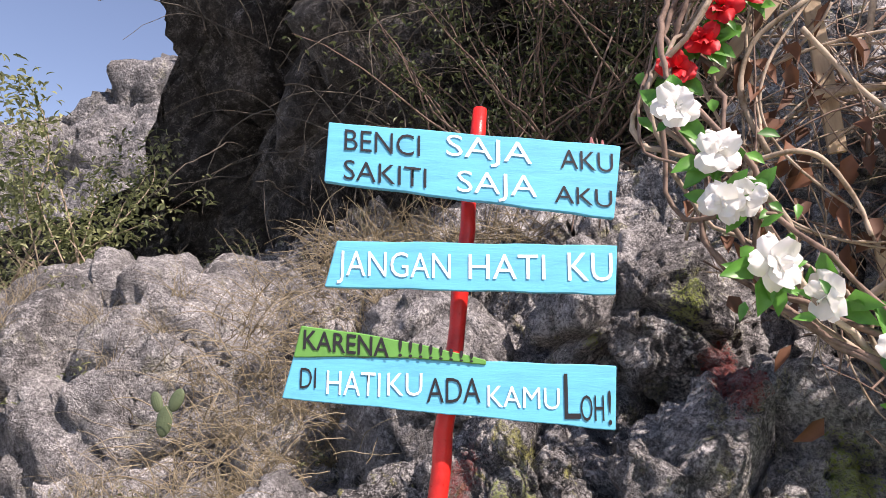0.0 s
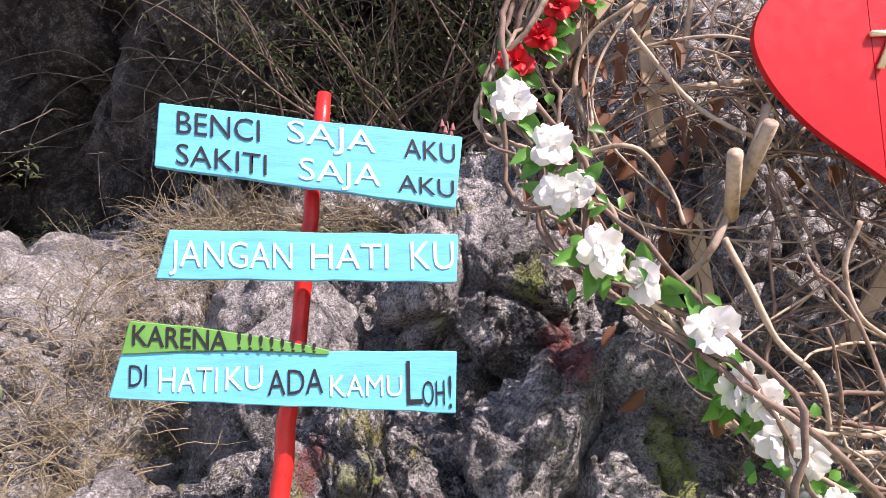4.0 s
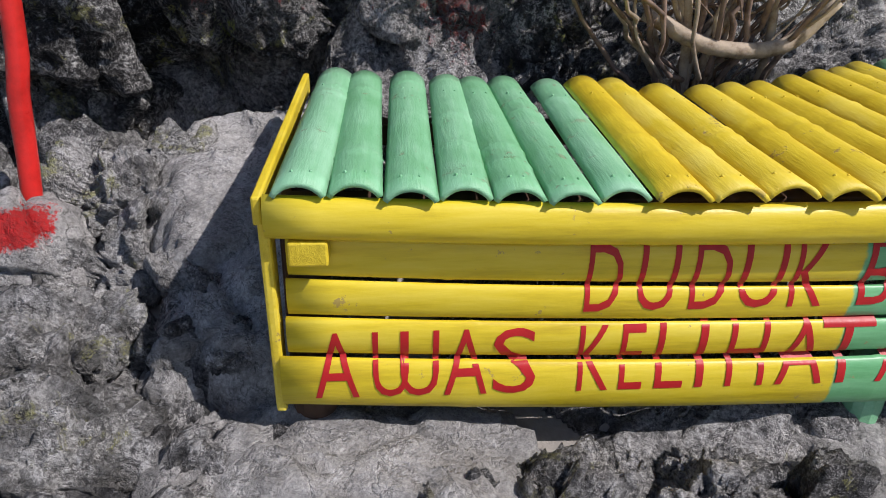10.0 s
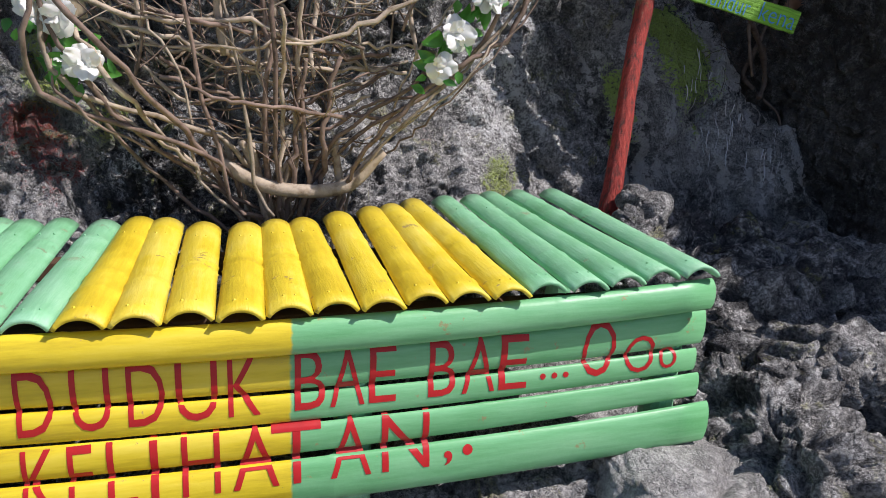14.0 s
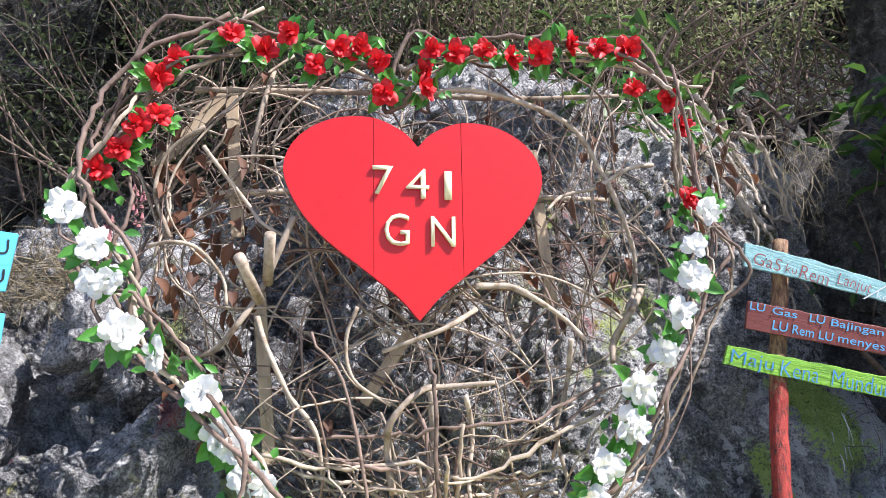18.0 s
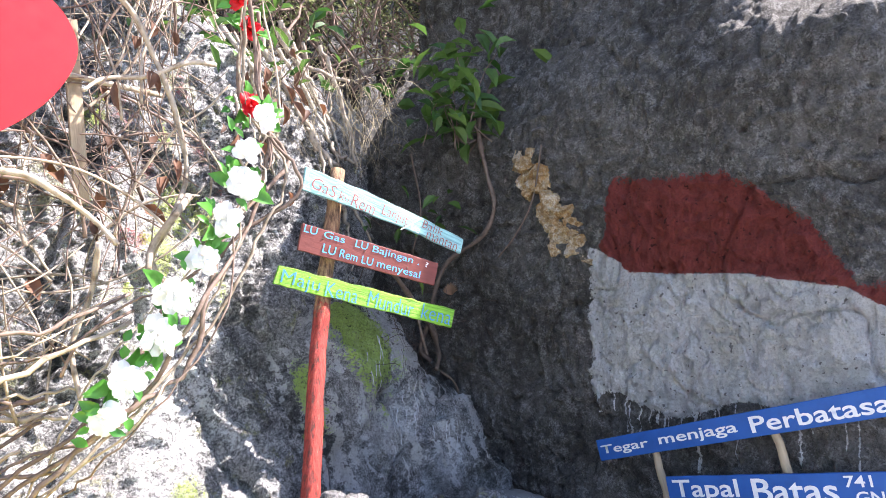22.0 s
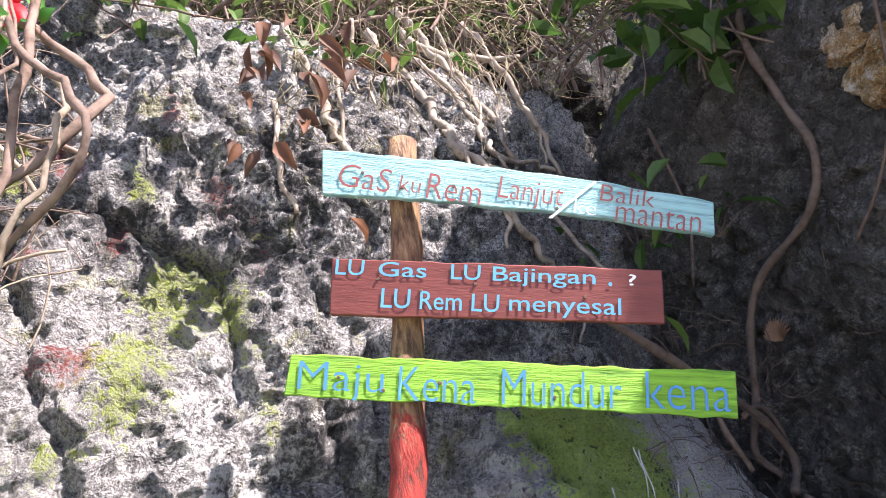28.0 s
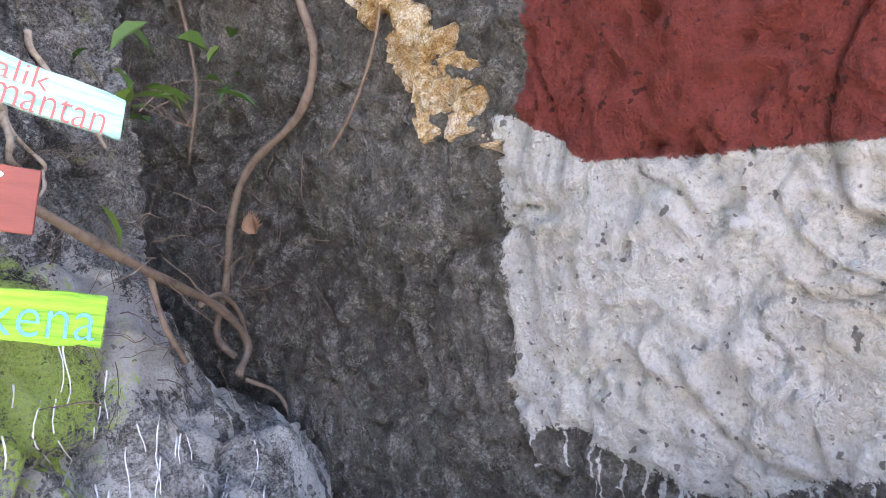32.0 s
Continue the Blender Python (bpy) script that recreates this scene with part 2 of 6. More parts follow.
        for chan, paint_col in ((2, (0.84, 0.84, 0.83)), (0, red), (1, green)):
            amount = step(nt, maths(nt, "ADD", sep.outputs[chan], wob), 0.42, 0.66)
            amount = maths(nt, "MULTIPLY", amount, step(nt, sep.outputs[chan], 0.05, 0.2))
            if chan != 2:
                worn = ramp(nt, grit.outputs[0], (0.40, (0.25, 0.25, 0.25)), (0.58, (0.95, 0.95, 0.95))).outputs[0]
                amount = maths(nt, "MULTIPLY", amount, maths(nt, "ADD", maths(nt, "MULTIPLY", worn, 1 - solid), solid))
            col = mix(nt, amount, col, mix(nt, 1.0, paint_col, aged_shade, "MULTIPLY"))
    nt.links.new(col, bsdf.inputs["Base Color"])
    bsdf.inputs["Roughness"].default_value = 0.92
    bsdf.inputs["Specular IOR Level"].default_value = 0.25
    bump(nt, bsdf, hgt, 1.0, bump_size)
    return mat


def plain_material(name, col, rough=0.6, vary=0.25, scale=12.0, bump_at=0.003, second=None, spec=0.4, stretch=(1, 1, 1), random=0.0):
    mat, nt, bsdf = material(name)
    mp = nt.nodes.new("ShaderNodeMapping")
    mp.inputs["Scale"].default_value = stretch
    nt.links.new(coords(nt), mp.inputs[0])
    n1 = noise_node(nt, mp.outputs[0], scale, 6, 0.65)
    n2 = noise_node(nt, mp.outputs[0], scale * 6, 4, 0.6)
    low = tuple(c * (1 - vary) for c in col)
    high = tuple(min(1, c * (1 + vary * 0.6)) for c in col)
    out = ramp(nt, n1.outputs[0], (0.3, second or low), (0.5, col), (0.72, high)).outputs[0]
    if random:
        info = nt.nodes.new("ShaderNodeObjectInfo")
        v = maths(nt, "MULTIPLY_ADD", info.outputs["Random"], random, 1 - random / 2)
        out = mix(nt, 1.0, out, v, "MULTIPLY")
    nt.links.new(out, bsdf.inputs["Base Color"])
    nt.links.new(step(nt, n2.outputs[0], 0.1, 0.9), bsdf.inputs["Roughness"])
    rr = nt.nodes.new("ShaderNodeMapRange")
    rr.inputs[3].default_value, rr.inputs[4].default_value = max(0.05, rough - 0.12), min(1, rough + 0.12)
    nt.links.new(n2.outputs[0], rr.inputs[0])
    nt.links.new(rr.outputs[0], bsdf.inputs["Roughness"])
    bsdf.inputs["Specular IOR Level"].default_value = spec
    bump(nt, bsdf, maths(nt, "ADD", n1.outputs[0], maths(nt, "MULTIPLY", n2.outputs[0], 0.4)), 0.6, bump_at)
    return mat


def leaf_material(name, a, b, through=0.35, rough=0.5):
    mat, nt, bsdf = material(name)
    rnd = nt.nodes.new("ShaderNodeNewGeometry").outputs["Random Per Island"]
    n = noise_node(nt, coords(nt), 40, 3)
    col = mix(nt, rnd, a, b)
    col = mix(nt, 0.3, col, n.outputs[0], "OVERLAY")
    nt.links.new(col, bsdf.inputs["Base Color"])
    bsdf.inputs["Roughness"].default_value = rough
    tr = node(nt, "ShaderNodeBsdfTranslucent")
    nt.links.new(col, tr.inputs[0])
    ms = node(nt, "ShaderNodeMixShader", Fac=through)
    nt.links.new(bsdf.outputs[0], ms.inputs[1])
    nt.links.new(tr.outputs[0], ms.inputs[2])
    nt.links.new(ms.outputs[0], nt.nodes["Material Output"].inputs[0])
    return mat


ROCK = rock_material("grey limestone", (0.07, 0.07, 0.072), (0.30, 0.296, 0.291), (0.54, 0.53, 0.52), 1.0, 0.5, True, 0.8, 0.034, grain=0.75)
BOULDER = rock_material("pale boulder limestone", (0.15, 0.149, 0.147), (0.30, 0.297, 0.292), (0.43, 0.425, 0.415), 0.9, 0.2, False, 0.5, 0.035, grain=0.6, fleck=0.5)
# Near-black, since the overhang's shade is put into the rock colour.
CLIFF = rock_material("shade-darkened cliff limestone", (0.03, 0.029, 0.028), (0.06, 0.058, 0.055), (0.11, 0.106, 0.10), 0.8, 0.05, True, 0.2, 0.03, grain=0.35, fleck=0.4)
WALL = rock_material("painted wall limestone", (0.085, 0.078, 0.070), (0.150, 0.140, 0.126), (0.225, 0.212, 0.195), 1.2, 0.08, True, 0.22, 0.04, (0.30, 0.06, 0.05), grain=0.35, fleck=0.25, solid=0.9)
PALE_ROCK = rock_material("washed grey limestone", (0.08, 0.08, 0.077), (0.33, 0.327, 0.315), (0.62, 0.615, 0.60), 1.3, 0.1, True, 0.9, 0.05, green=(0.52, 0.72, 0.16), solid=0.7)
# Darker copies of ROCK, with the shade under the arch in their colour.
DARK_SHADE_ROCK = rock_material("dark rock and arch shade", (0.035, 0.035, 0.036), (0.175, 0.172, 0.168), (0.42, 0.415, 0.41), 1.2, 0.8, True, 0.85, 0.035, (0.22, 0.045, 0.045), grain=0.75)
SHADOW_ROCK = rock_material("limestone in painted shadow", (0.018, 0.018, 0.019), (0.075, 0.074, 0.073), (0.24, 0.236, 0.232), 1.2, 0.8, True, 0.7, 0.035, (0.20, 0.04, 0.04), grain=0.75)
LIGHT_ROCK = rock_material("pale weathered limestone", (0.16, 0.158, 0.15), (0.40, 0.395, 0.385), (0.60, 0.59, 0.57), 1.0, 0.7, True, 0.7, 0.03)
CLAY = rock_material("broken ochre limestone", (0.34, 0.19, 0.07), (0.50, 0.35, 0.18), (0.64, 0.54, 0.40), 2.5, 0.0, False, 0.3, 0.01)
FAR = rock_material("far ridge limestone", (0.13, 0.135, 0.14), (0.25, 0.25, 0.25), (0.36, 0.36, 0.35), 0.18, 0.2, False, 0.3, 0.15)
CEMENT = rock_material("rough cement", (0.26, 0.255, 0.245), (0.40, 0.39, 0.375), (0.50, 0.49, 0.475), 1.3, 0.0, True, 0.25, 0.012, (0.55, 0.02, 0.02), grain=0.35, fleck=0.2, solid=0.9)
SOIL = plain_material("trodden limestone soil", (0.33, 0.31, 0.28), 0.95, 0.45, 4, 0.02, spec=0.2)
RED_POLE = plain_material("glossy red pole paint", (0.62, 0.025, 0.02), 0.32, 0.3, 14, 0.004)
HEART_RED = plain_material("red heart paint", (0.52, 0.010, 0.013), 0.33, 0.12, 5, 0.0012)
CREAM = plain_material("cream letter paint", (0.78, 0.72, 0.45), 0.5, 0.1, 20, 0.001)
BLUE = plain_material("sky blue board paint", (0.10, 0.47, 0.66), 0.5, 0.16, 7, 0.002, stretch=(1, 6, 6))
GREEN_WORD = plain_material("grass green board paint", (0.10, 0.30, 0.06), 0.55, 0.2, 9, 0.002)
BLACK = plain_material("black letter paint", (0.015, 0.015, 0.018), 0.5, 0.2, 30, 0.001)
WHITE = plain_material("white letter paint", (0.8, 0.8, 0.8), 0.5, 0.1, 30, 0.001)
LETTER_RED = plain_material("red letter paint", (0.47, 0.014, 0.016), 0.45, 0.15, 25, 0.001)
TWIG = plain_material("dry vine bark", (0.20, 0.145, 0.115), 0.85, 0.55, 25, 0.004, second=(0.07, 0.047, 0.035), spec=0.25, random=0.5)
STEM = plain_material("pale vine bark", (0.40, 0.33, 0.25), 0.85, 0.5, 22, 0.006, second=(0.17, 0.12, 0.075), spec=0.25, random=0.5)
STAKE = plain_material("sawn timber", (0.42, 0.33, 0.22), 0.8, 0.3, 8, 0.003, stretch=(6, 6, 1))
ROSE_RED = leaf_material("red silk petals", (0.72, 0.012, 0.018), (0.5, 0.008, 0.012), 0.25, 0.55)
ROSE_WHITE = leaf_material("white silk petals", (0.88, 0.88, 0.86), (0.82, 0.83, 0.78), 0.3, 0.6)
LEAF = leaf_material("garland leaf", (0.03, 0.15, 0.02), (0.14, 0.42, 0.06), 0.35, 0.4)
# Leaf colour split by side: dark for shade, pale for sun and pale plants.
SHADE_SHRUB = leaf_material("shrub leaf", (0.028, 0.05, 0.018), (0.15, 0.18, 0.08), 0.38)
PALE_SUN_SHRUB = leaf_material("pale and sunlit shrub leaf", (0.07, 0.10, 0.035), (0.36, 0.39, 0.19), 0.42)
STRAW = leaf_material("dry grass", (0.42, 0.36, 0.24), (0.24, 0.20, 0.12), 0.3, 0.8)
def worn_paint(name, low, mid, high, bare, rough=0.42, wear=0.70):
    """Brushed paint over cane, chipped in places, with long fine grain."""
    mat, nt, bsdf = material(name)
    vec = coords(nt)
    mp = nt.nodes.new("ShaderNodeMapping")
    mp.inputs["Scale"].default_value = (3, 0.3, 3)
    nt.links.new(vec, mp.inputs[0])
    info = nt.nodes.new("ShaderNodeObjectInfo").outputs["Random"]
    shift = nt.nodes.new("ShaderNodeVectorMath")
    shift.operation = "ADD"
    nt.links.new(vec, shift.inputs[0])
    nt.links.new(maths(nt, "MULTIPLY", info, 40.0), shift.inputs[1])
    grain, blot, chip = noise_node(nt, mp.outputs[0], 22, 6, 0.7), noise_node(nt, shift.outputs[0], 7, 5, 0.6), noise_node(nt, shift.outputs[0], 24, 8, 0.75)
    area = noise_node(nt, shift.outputs[0], 5, 2, 0.5)
    tone = maths(nt, "ADD", maths(nt, "MULTIPLY", grain.outputs[0], 0.45), maths(nt, "MULTIPLY", blot.outputs[0], 0.55))
    tone = maths(nt, "ADD", tone, maths(nt, "MULTIPLY", maths(nt, "SUBTRACT", info, 0.5), 0.16))
    col = ramp(nt, tone, (0.33, low), (0.5, mid), (0.68, high)).outputs[0]
    bare_at = maths(nt, "MULTIPLY", step(nt, chip.outputs[0], wear - 0.12, wear - 0.08), step(nt, area.outputs[0], 0.54, 0.62))
    col = mix(nt, maths(nt, "MULTIPLY", bare_at, 0.8), col, bare)
    nt.links.new(col, bsdf.inputs["Base Color"])
    rr = nt.nodes.new("ShaderNodeMapRange")
    rr.inputs[3].default_value, rr.inputs[4].default_value = rough - 0.1, rough + 0.2
    nt.links.new(blot.outputs[0], rr.inputs[0])
    nt.links.new(rr.outputs[0], bsdf.inputs["Roughness"])
    h = maths(nt, "SUBTRACT", maths(nt, "ADD", grain.outputs[0], maths(nt, "MULTIPLY", chip.outputs[0], 0.4)), maths(nt, "MULTIPLY", bare_at, 0.5))
    bump(nt, bsdf, h, 0.7, 0.004)
    return mat


YELLOW_BAMBOO = worn_paint("yellow bamboo paint", (0.58, 0.42, 0.015), (0.74, 0.57, 0.03), (0.82, 0.67, 0.10), (0.38, 0.25, 0.12))
GREEN_BAMBOO = worn_paint("green bamboo paint", (0.15, 0.42, 0.19), (0.22, 0.51, 0.28), (0.31, 0.60, 0.38), (0.30, 0.34, 0.20))
WOOD_DARK = plain_material("dark bench timber and shade", (0.09, 0.05, 0.03), 0.8, 0.4, 10, 0.003)


# ---------- ground and rocks ----------
def smooth01(v, a, b):
    t = np.clip((v - a) / (b - a), 0, 1)
    return t * t * (3 - 2 * t)


def normals_of(g, nu, nv):
    g = g.reshape(nu, nv, 3)
    n = np.cross(np.gradient(g, axis=0), np.gradient(g, axis=1)).reshape(-1, 3)
    return n / np.maximum(np.linalg.norm(n, axis=1, keepdims=True), 1e-9)


def facets(p, freq, seed=0):
    """Broken blocks: each cell's tilted plane in cell units, its level and the distance to its edge."""
    q = p * freq
    b = np.floor(q).astype(np.int64)
    d1, d2 = np.full(len(p), 9.0), np.full(len(p), 9.0)
    plane, level = np.zeros(len(p)), np.zeros(len(p))
    for dx in (-1, 0, 1):
        for dy in (-1, 0, 1):
            for dz in (-1, 0, 1):
                c = b + (dx, dy, dz)
                h = [hash3(c[:, 0], c[:, 1], c[:, 2], seed + n * 31) for n in range(6)]
                o = [q[:, n] - c[:, n] - h[n] for n in range(3)]
                d = np.sqrt(o[0] ** 2 + o[1] ** 2 + o[2] ** 2)
                d2 = np.minimum(d2, np.maximum(d, d1))
                near = d < d1
                plane = np.where(near, (h[3] - 0.5) * o[0] + (h[4] - 0.5) * o[1] + (h[5] - 0.5) * o[2], plane)
                level = np.where(near, h[3] * h[4] + h[5] * 0.5 - 0.5, level)
                d1 = np.minimum(d1, d)
    return plane, level, d2 - d1


def craggy(p, amp=1.0, size=1.0, seed=0, pits=1.0, sharp=1.0, broken=1.0):
    """Relief of weathered karst: lumps, broken blocks, cracks, sharp ribs and pits, in metres."""
    w = p + 0.13 * size * np.stack([fbm(p, 2.2 / size, 4, seed + s) - 0.5 for s in (3, 5, 7)], 1)
    lumps = (fbm(w, 0.9 / size, 3, seed) - 0.5) * 0.26
    f1, l1, e1 = facets(w * (1, 1, 0.8), 1.55 / size, seed + 11)
    blocks = f1 * 0.62 + l1 * 0.13 - 0.15 * np.exp(-(e1 / 0.07) ** 2)
    f2, l2, e2 = facets(w * (1.1, 1.1, 0.75), 4.6 / size, seed + 37)
    blocks = blocks + f2 * 0.17 + l2 * 0.03 - 0.035 * np.exp(-(e2 / 0.09) ** 2) * smooth01(fbm(p, 1.7 / size, 2, seed + 71), 0.4, 0.56)
    blocks = blocks * broken
    ribs = (fbm(w * (1.3, 1.3, 0.6), 5.5 / size, 4, seed + 23, True) - 0.62) * 0.13
    h1, h2 = cells(w, 15.0 / size, seed + 53)
    small = -np.clip(0.40 - h1, 0, 1) * 0.085 * pits * smooth01(fbm(p, 2.6 / size, 2, seed + 59), 0.42, 0.6)
    fine = (fbm(w, 17.0 / size, 4, seed + 41, True) - 0.6) * 0.07 * sharp + (fbm(w, 48.0 / size, 2, seed + 47) - 0.5) * 0.014 * sharp
    grit = (fbm(p, 24.0, 4, seed + 83, True) - 0.6) * 0.022
    return amp * (size * (lumps + blocks + ribs + small + fine) + grit)


def patch(p, at, size, strength=1.0):
    d = (p - np.array(at)) / np.array(size)
    return strength * np.exp(-(d * d).sum(1))


def sheet(name, f, us, vs, mat, relief, paint=None, label="", category="rock", kind="structure", flip=1):
    u, v = np.meshgrid(us, vs, indexing="ij")
    g = f(u.ravel(), v.ravel())
    n = normals_of(g, len(us), len(vs)) * flip
    q = g + n * relief(g)[:, None]
    me = grid_mesh(name, q, len(us), len(vs))
    if paint is not None:
        put_paint(me, paint(q))
    return link(name, me, mat, None, label, category, "", kind)


def rock(name, centre, radii, mat, seed, amp, size, label, turn=0.0, lean=0.0, detail=6, pits=1.0, paint=None, flat=None, kind="", back=0.0, square=0.85):
    bm = bmesh.new()
    bmesh.ops.create_icosphere(bm, subdivisions=detail, radius=1)
    me = bpy.data.meshes.new(name)
    bm.to_mesh(me)
    bm.free()
    v = np.empty(len(me.vertices) * 3, np.float32)
    me.vertices.foreach_get("co", v)
    v = v.reshape(-1, 3).astype(float)
    v = np.sign(v) * np.abs(v) ** square
    m = np.array((Matrix.Rotation(-back, 3, "X") @ Matrix.Rotation(turn, 3, "Z") @ Matrix.Rotation(lean, 3, "Y")))
    n = v / np.linalg.norm(v, axis=1, keepdims=True)
    g = (v * np.array(radii)) @ m.T + np.array(centre)
    n = (n / np.array(radii)) @ m.T
    n = n / np.linalg.norm(n, axis=1, keepdims=True)
    q = g + n * craggy(g, amp, size, seed, pits)[:, None]
    if flat is not None:
        q[:, 2] = np.maximum(q[:, 2], flat)
    me.vertices.foreach_set("co", q.astype(np.float32).ravel())
    me.polygons.foreach_set("use_smooth", np.ones(len(me.polygons), bool))
    me.update()
    if paint is not None:
        put_paint(me, paint(q))
    return link(name, me, mat, None, label, "rock", "", kind)


# the ground: one sheet to the horizon, fine near the path
gx = np.concatenate([-np.geomspace(900, 8, 12), np.linspace(-6, 6, 121), np.geomspace(8, 900, 12)])
gy = np.concatenate([-np.geomspace(900, 6, 12), np.linspace(-4.5, 2.5, 90), np.geomspace(5, 900, 10)])


def ground_at(u, v):
    z = -0.03 + 0.06 * (fbm(np.stack([u, v, v * 0], 1), 0.8, 4, 5) - 0.5) + 0.35 * smooth01(v, -0.35, 0.9) * (np.abs(u) < 7)
    return np.stack([u, v, z - 0.06], 1)


sheet("ground", ground_at, gx, gy, SOIL, lambda p: 0.03 * (fbm(p, 6, 3, 9) - 0.5), None, "trodden pale limestone soil path with loose grit", "ground")

# the hillside: a loft of slopes, each a run of (depth, height)
STATIONS = (-7.0, -1.6, -0.9, 0.25, 0.95, 1.7, 2.35, 3.0, 3.9)
SLOPES = (
    ((-0.4, -0.1), (1.6, 0.3), (3.0, 0.9), (4.2, 1.4), (5.2, 1.8), (7.0, 2.2)),
    ((-0.7, -0.1), (0.8, 0.34), (1.9, 0.75), (2.5, 1.3), (3.8, 2.2), (5.4, 3.1)),
    ((-0.6, -0.1), (0.62, 0.34), (1.5, 0.75), (2.0, 1.25), (2.7, 2.1), (5.0, 3.0)),
    ((-0.42, -0.13), (0.9, 0.38), (1.6, 0.92), (1.95, 1.4), (2.15, 1.95), (4.0, 2.9)),
    ((-0.38, -0.13), (0.98, 0.44), (1.45, 0.95), (1.7, 1.7), (1.85, 2.7), (3.0, 3.3)),
    ((-0.45, -0.13), (1.0, 0.46), (1.4, 1.0), (1.6, 1.8), (1.75, 2.8), (2.8, 3.5)),
    ((-0.6, -0.13), (1.3, 0.36), (1.62, 1.0), (1.74, 1.8), (1.85, 2.6), (2.8, 3.3)),
    ((-0.4, -0.13), (1.45, 0.3), (1.9, 0.9), (2.0, 1.6), (2.1, 2.3), (2.7, 3.0)),
    ((-0.3, -0.13), (1.9, 0.2), (2.6, 0.9), (2.7, 1.6), (2.8, 2.4), (3.2, 3.0)),
)


def hillside_at(u, v):
    """u: along the face in metres; v: 0 at the foot to 5 at the brow."""
    k = np.clip(np.searchsorted(STATIONS, u) - 1, 0, len(STATIONS) - 2)
    st, sl = np.array(STATIONS), np.array(SLOPES)
    a = (u - st[k]) / (st[k + 1] - st[k])
    a = a * a * (3 - 2 * a)
    j = np.clip(v.astype(int), 0, 4)
    b = (v - j)[:, None]

    def along(s):
        return sl[s, j] * (1 - b) + sl[s, j + 1] * b

    yz = along(k) * (1 - a[:, None]) + along(k + 1) * a[:, None]
    return np.stack([u, yz[:, 0], yz[:, 1]], 1)


def daubs(p, spots):
    """Brushed patches and painted-in sun (x, z, width, height, strength) seen from the front."""
    return sum(patch(p, (x, 1.6, z), (w, 2.0, h), s * (1.1 if x > 1.5 else 1.0)) for x, z, w, h, s in spots)


def hillside_paint(p):
    # Real red paint; the wide low patches also paint in the arch's shade.
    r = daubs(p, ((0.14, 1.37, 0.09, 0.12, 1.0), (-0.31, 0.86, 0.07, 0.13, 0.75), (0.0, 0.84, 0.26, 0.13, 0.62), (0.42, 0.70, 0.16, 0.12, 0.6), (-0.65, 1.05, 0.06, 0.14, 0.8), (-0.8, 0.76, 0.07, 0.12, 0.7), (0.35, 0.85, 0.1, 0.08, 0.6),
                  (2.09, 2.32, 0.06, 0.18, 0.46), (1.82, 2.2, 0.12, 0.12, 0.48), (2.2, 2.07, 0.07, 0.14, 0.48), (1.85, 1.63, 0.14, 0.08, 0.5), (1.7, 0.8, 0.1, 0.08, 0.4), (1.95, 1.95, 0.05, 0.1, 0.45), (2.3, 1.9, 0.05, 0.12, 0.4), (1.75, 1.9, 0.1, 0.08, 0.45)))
    g = daubs(p, ((0.41, 1.05, 0.09, 0.2, 0.85), (0.58, 0.84, 0.07, 0.09, 0.7), (-0.5, 1.02, 0.1, 0.1, 0.6), (-0.23, 0.66, 0.08, 0.1, 0.55), (-0.88, 0.8, 0.08, 0.08, 0.6), (0.05, 1.62, 0.1, 0.16, 0.65), (-0.28, 1.47, 0.06, 0.08, 0.5),
                  (2.08, 1.82, 0.16, 0.14, 0.6), (1.98, 1.56, 0.12, 0.14, 0.6), (1.72, 2.15, 0.08, 0.14, 0.55), (2.01, 2.11, 0.06, 0.1, 0.55), (2.23, 1.69, 0.06, 0.12, 0.5), (2.0, 0.62, 0.13, 0.14, 0.7), (2.28, 1.45, 0.05, 0.14, 0.45), (1.8, 1.42, 0.1, 0.06, 0.45), (1.65, 1.75, 0.08, 0.12, 0.45)))
    # White channel lightens pale rock and puts sun into the brighter faces.
    w = daubs(p, ((2.0, 0.9, 0.5, 0.35, 0.52), (-0.62, 0.75, 0.2, 0.25, 0.3), (-0.7, 0.2, 0.5, 0.3, 0.42), (2.2, 1.4, 0.3, 0.3, 0.42), (2.15, 2.1, 0.4, 0.4, 0.42), (0.0, 1.2, 0.5, 0.3, 0.22), (0.08, 1.55, 0.22, 0.3, 0.42)))
    return np.stack([r, g, w], 1)


def hill_relief(p):
    """Crags, with the black hollow beside the bench scooped out."""
    return craggy(p, 0.95, 0.7, 1, 0.45, 1.0, 1 - 0.75 * smooth01(p[:, 0], 1.0, 1.5)) * (1 - 0.55 * smooth01(0.45 - p[:, 1], 0, 0.3) * smooth01(p[:, 0], -0.1, 0.2) * smooth01(2.3 - p[:, 0], 0, 0.2)) - patch(p, (-0.27, 1.02, 0.52), (0.22, 0.3, 0.13), 0.6) + 0.3 * smooth01(p[:, 0], 2.45, 2.8) * smooth01(3.9 - p[:, 0], 0, 0.4) * patch(p, (3.0, 0.6, 0.15), (0.9, 0.7, 0.4), 1.0) * fbm(p, 2.2, 3, 77)


hill_u = np.concatenate([np.linspace(-7, -1.8, 110), np.linspace(-1.785, 3.9, 560)])
hill_v = np.concatenate([np.linspace(0, 4, 460), np.linspace(4.008, 5, 110)])
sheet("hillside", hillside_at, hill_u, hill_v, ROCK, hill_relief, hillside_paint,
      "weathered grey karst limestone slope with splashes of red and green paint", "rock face")


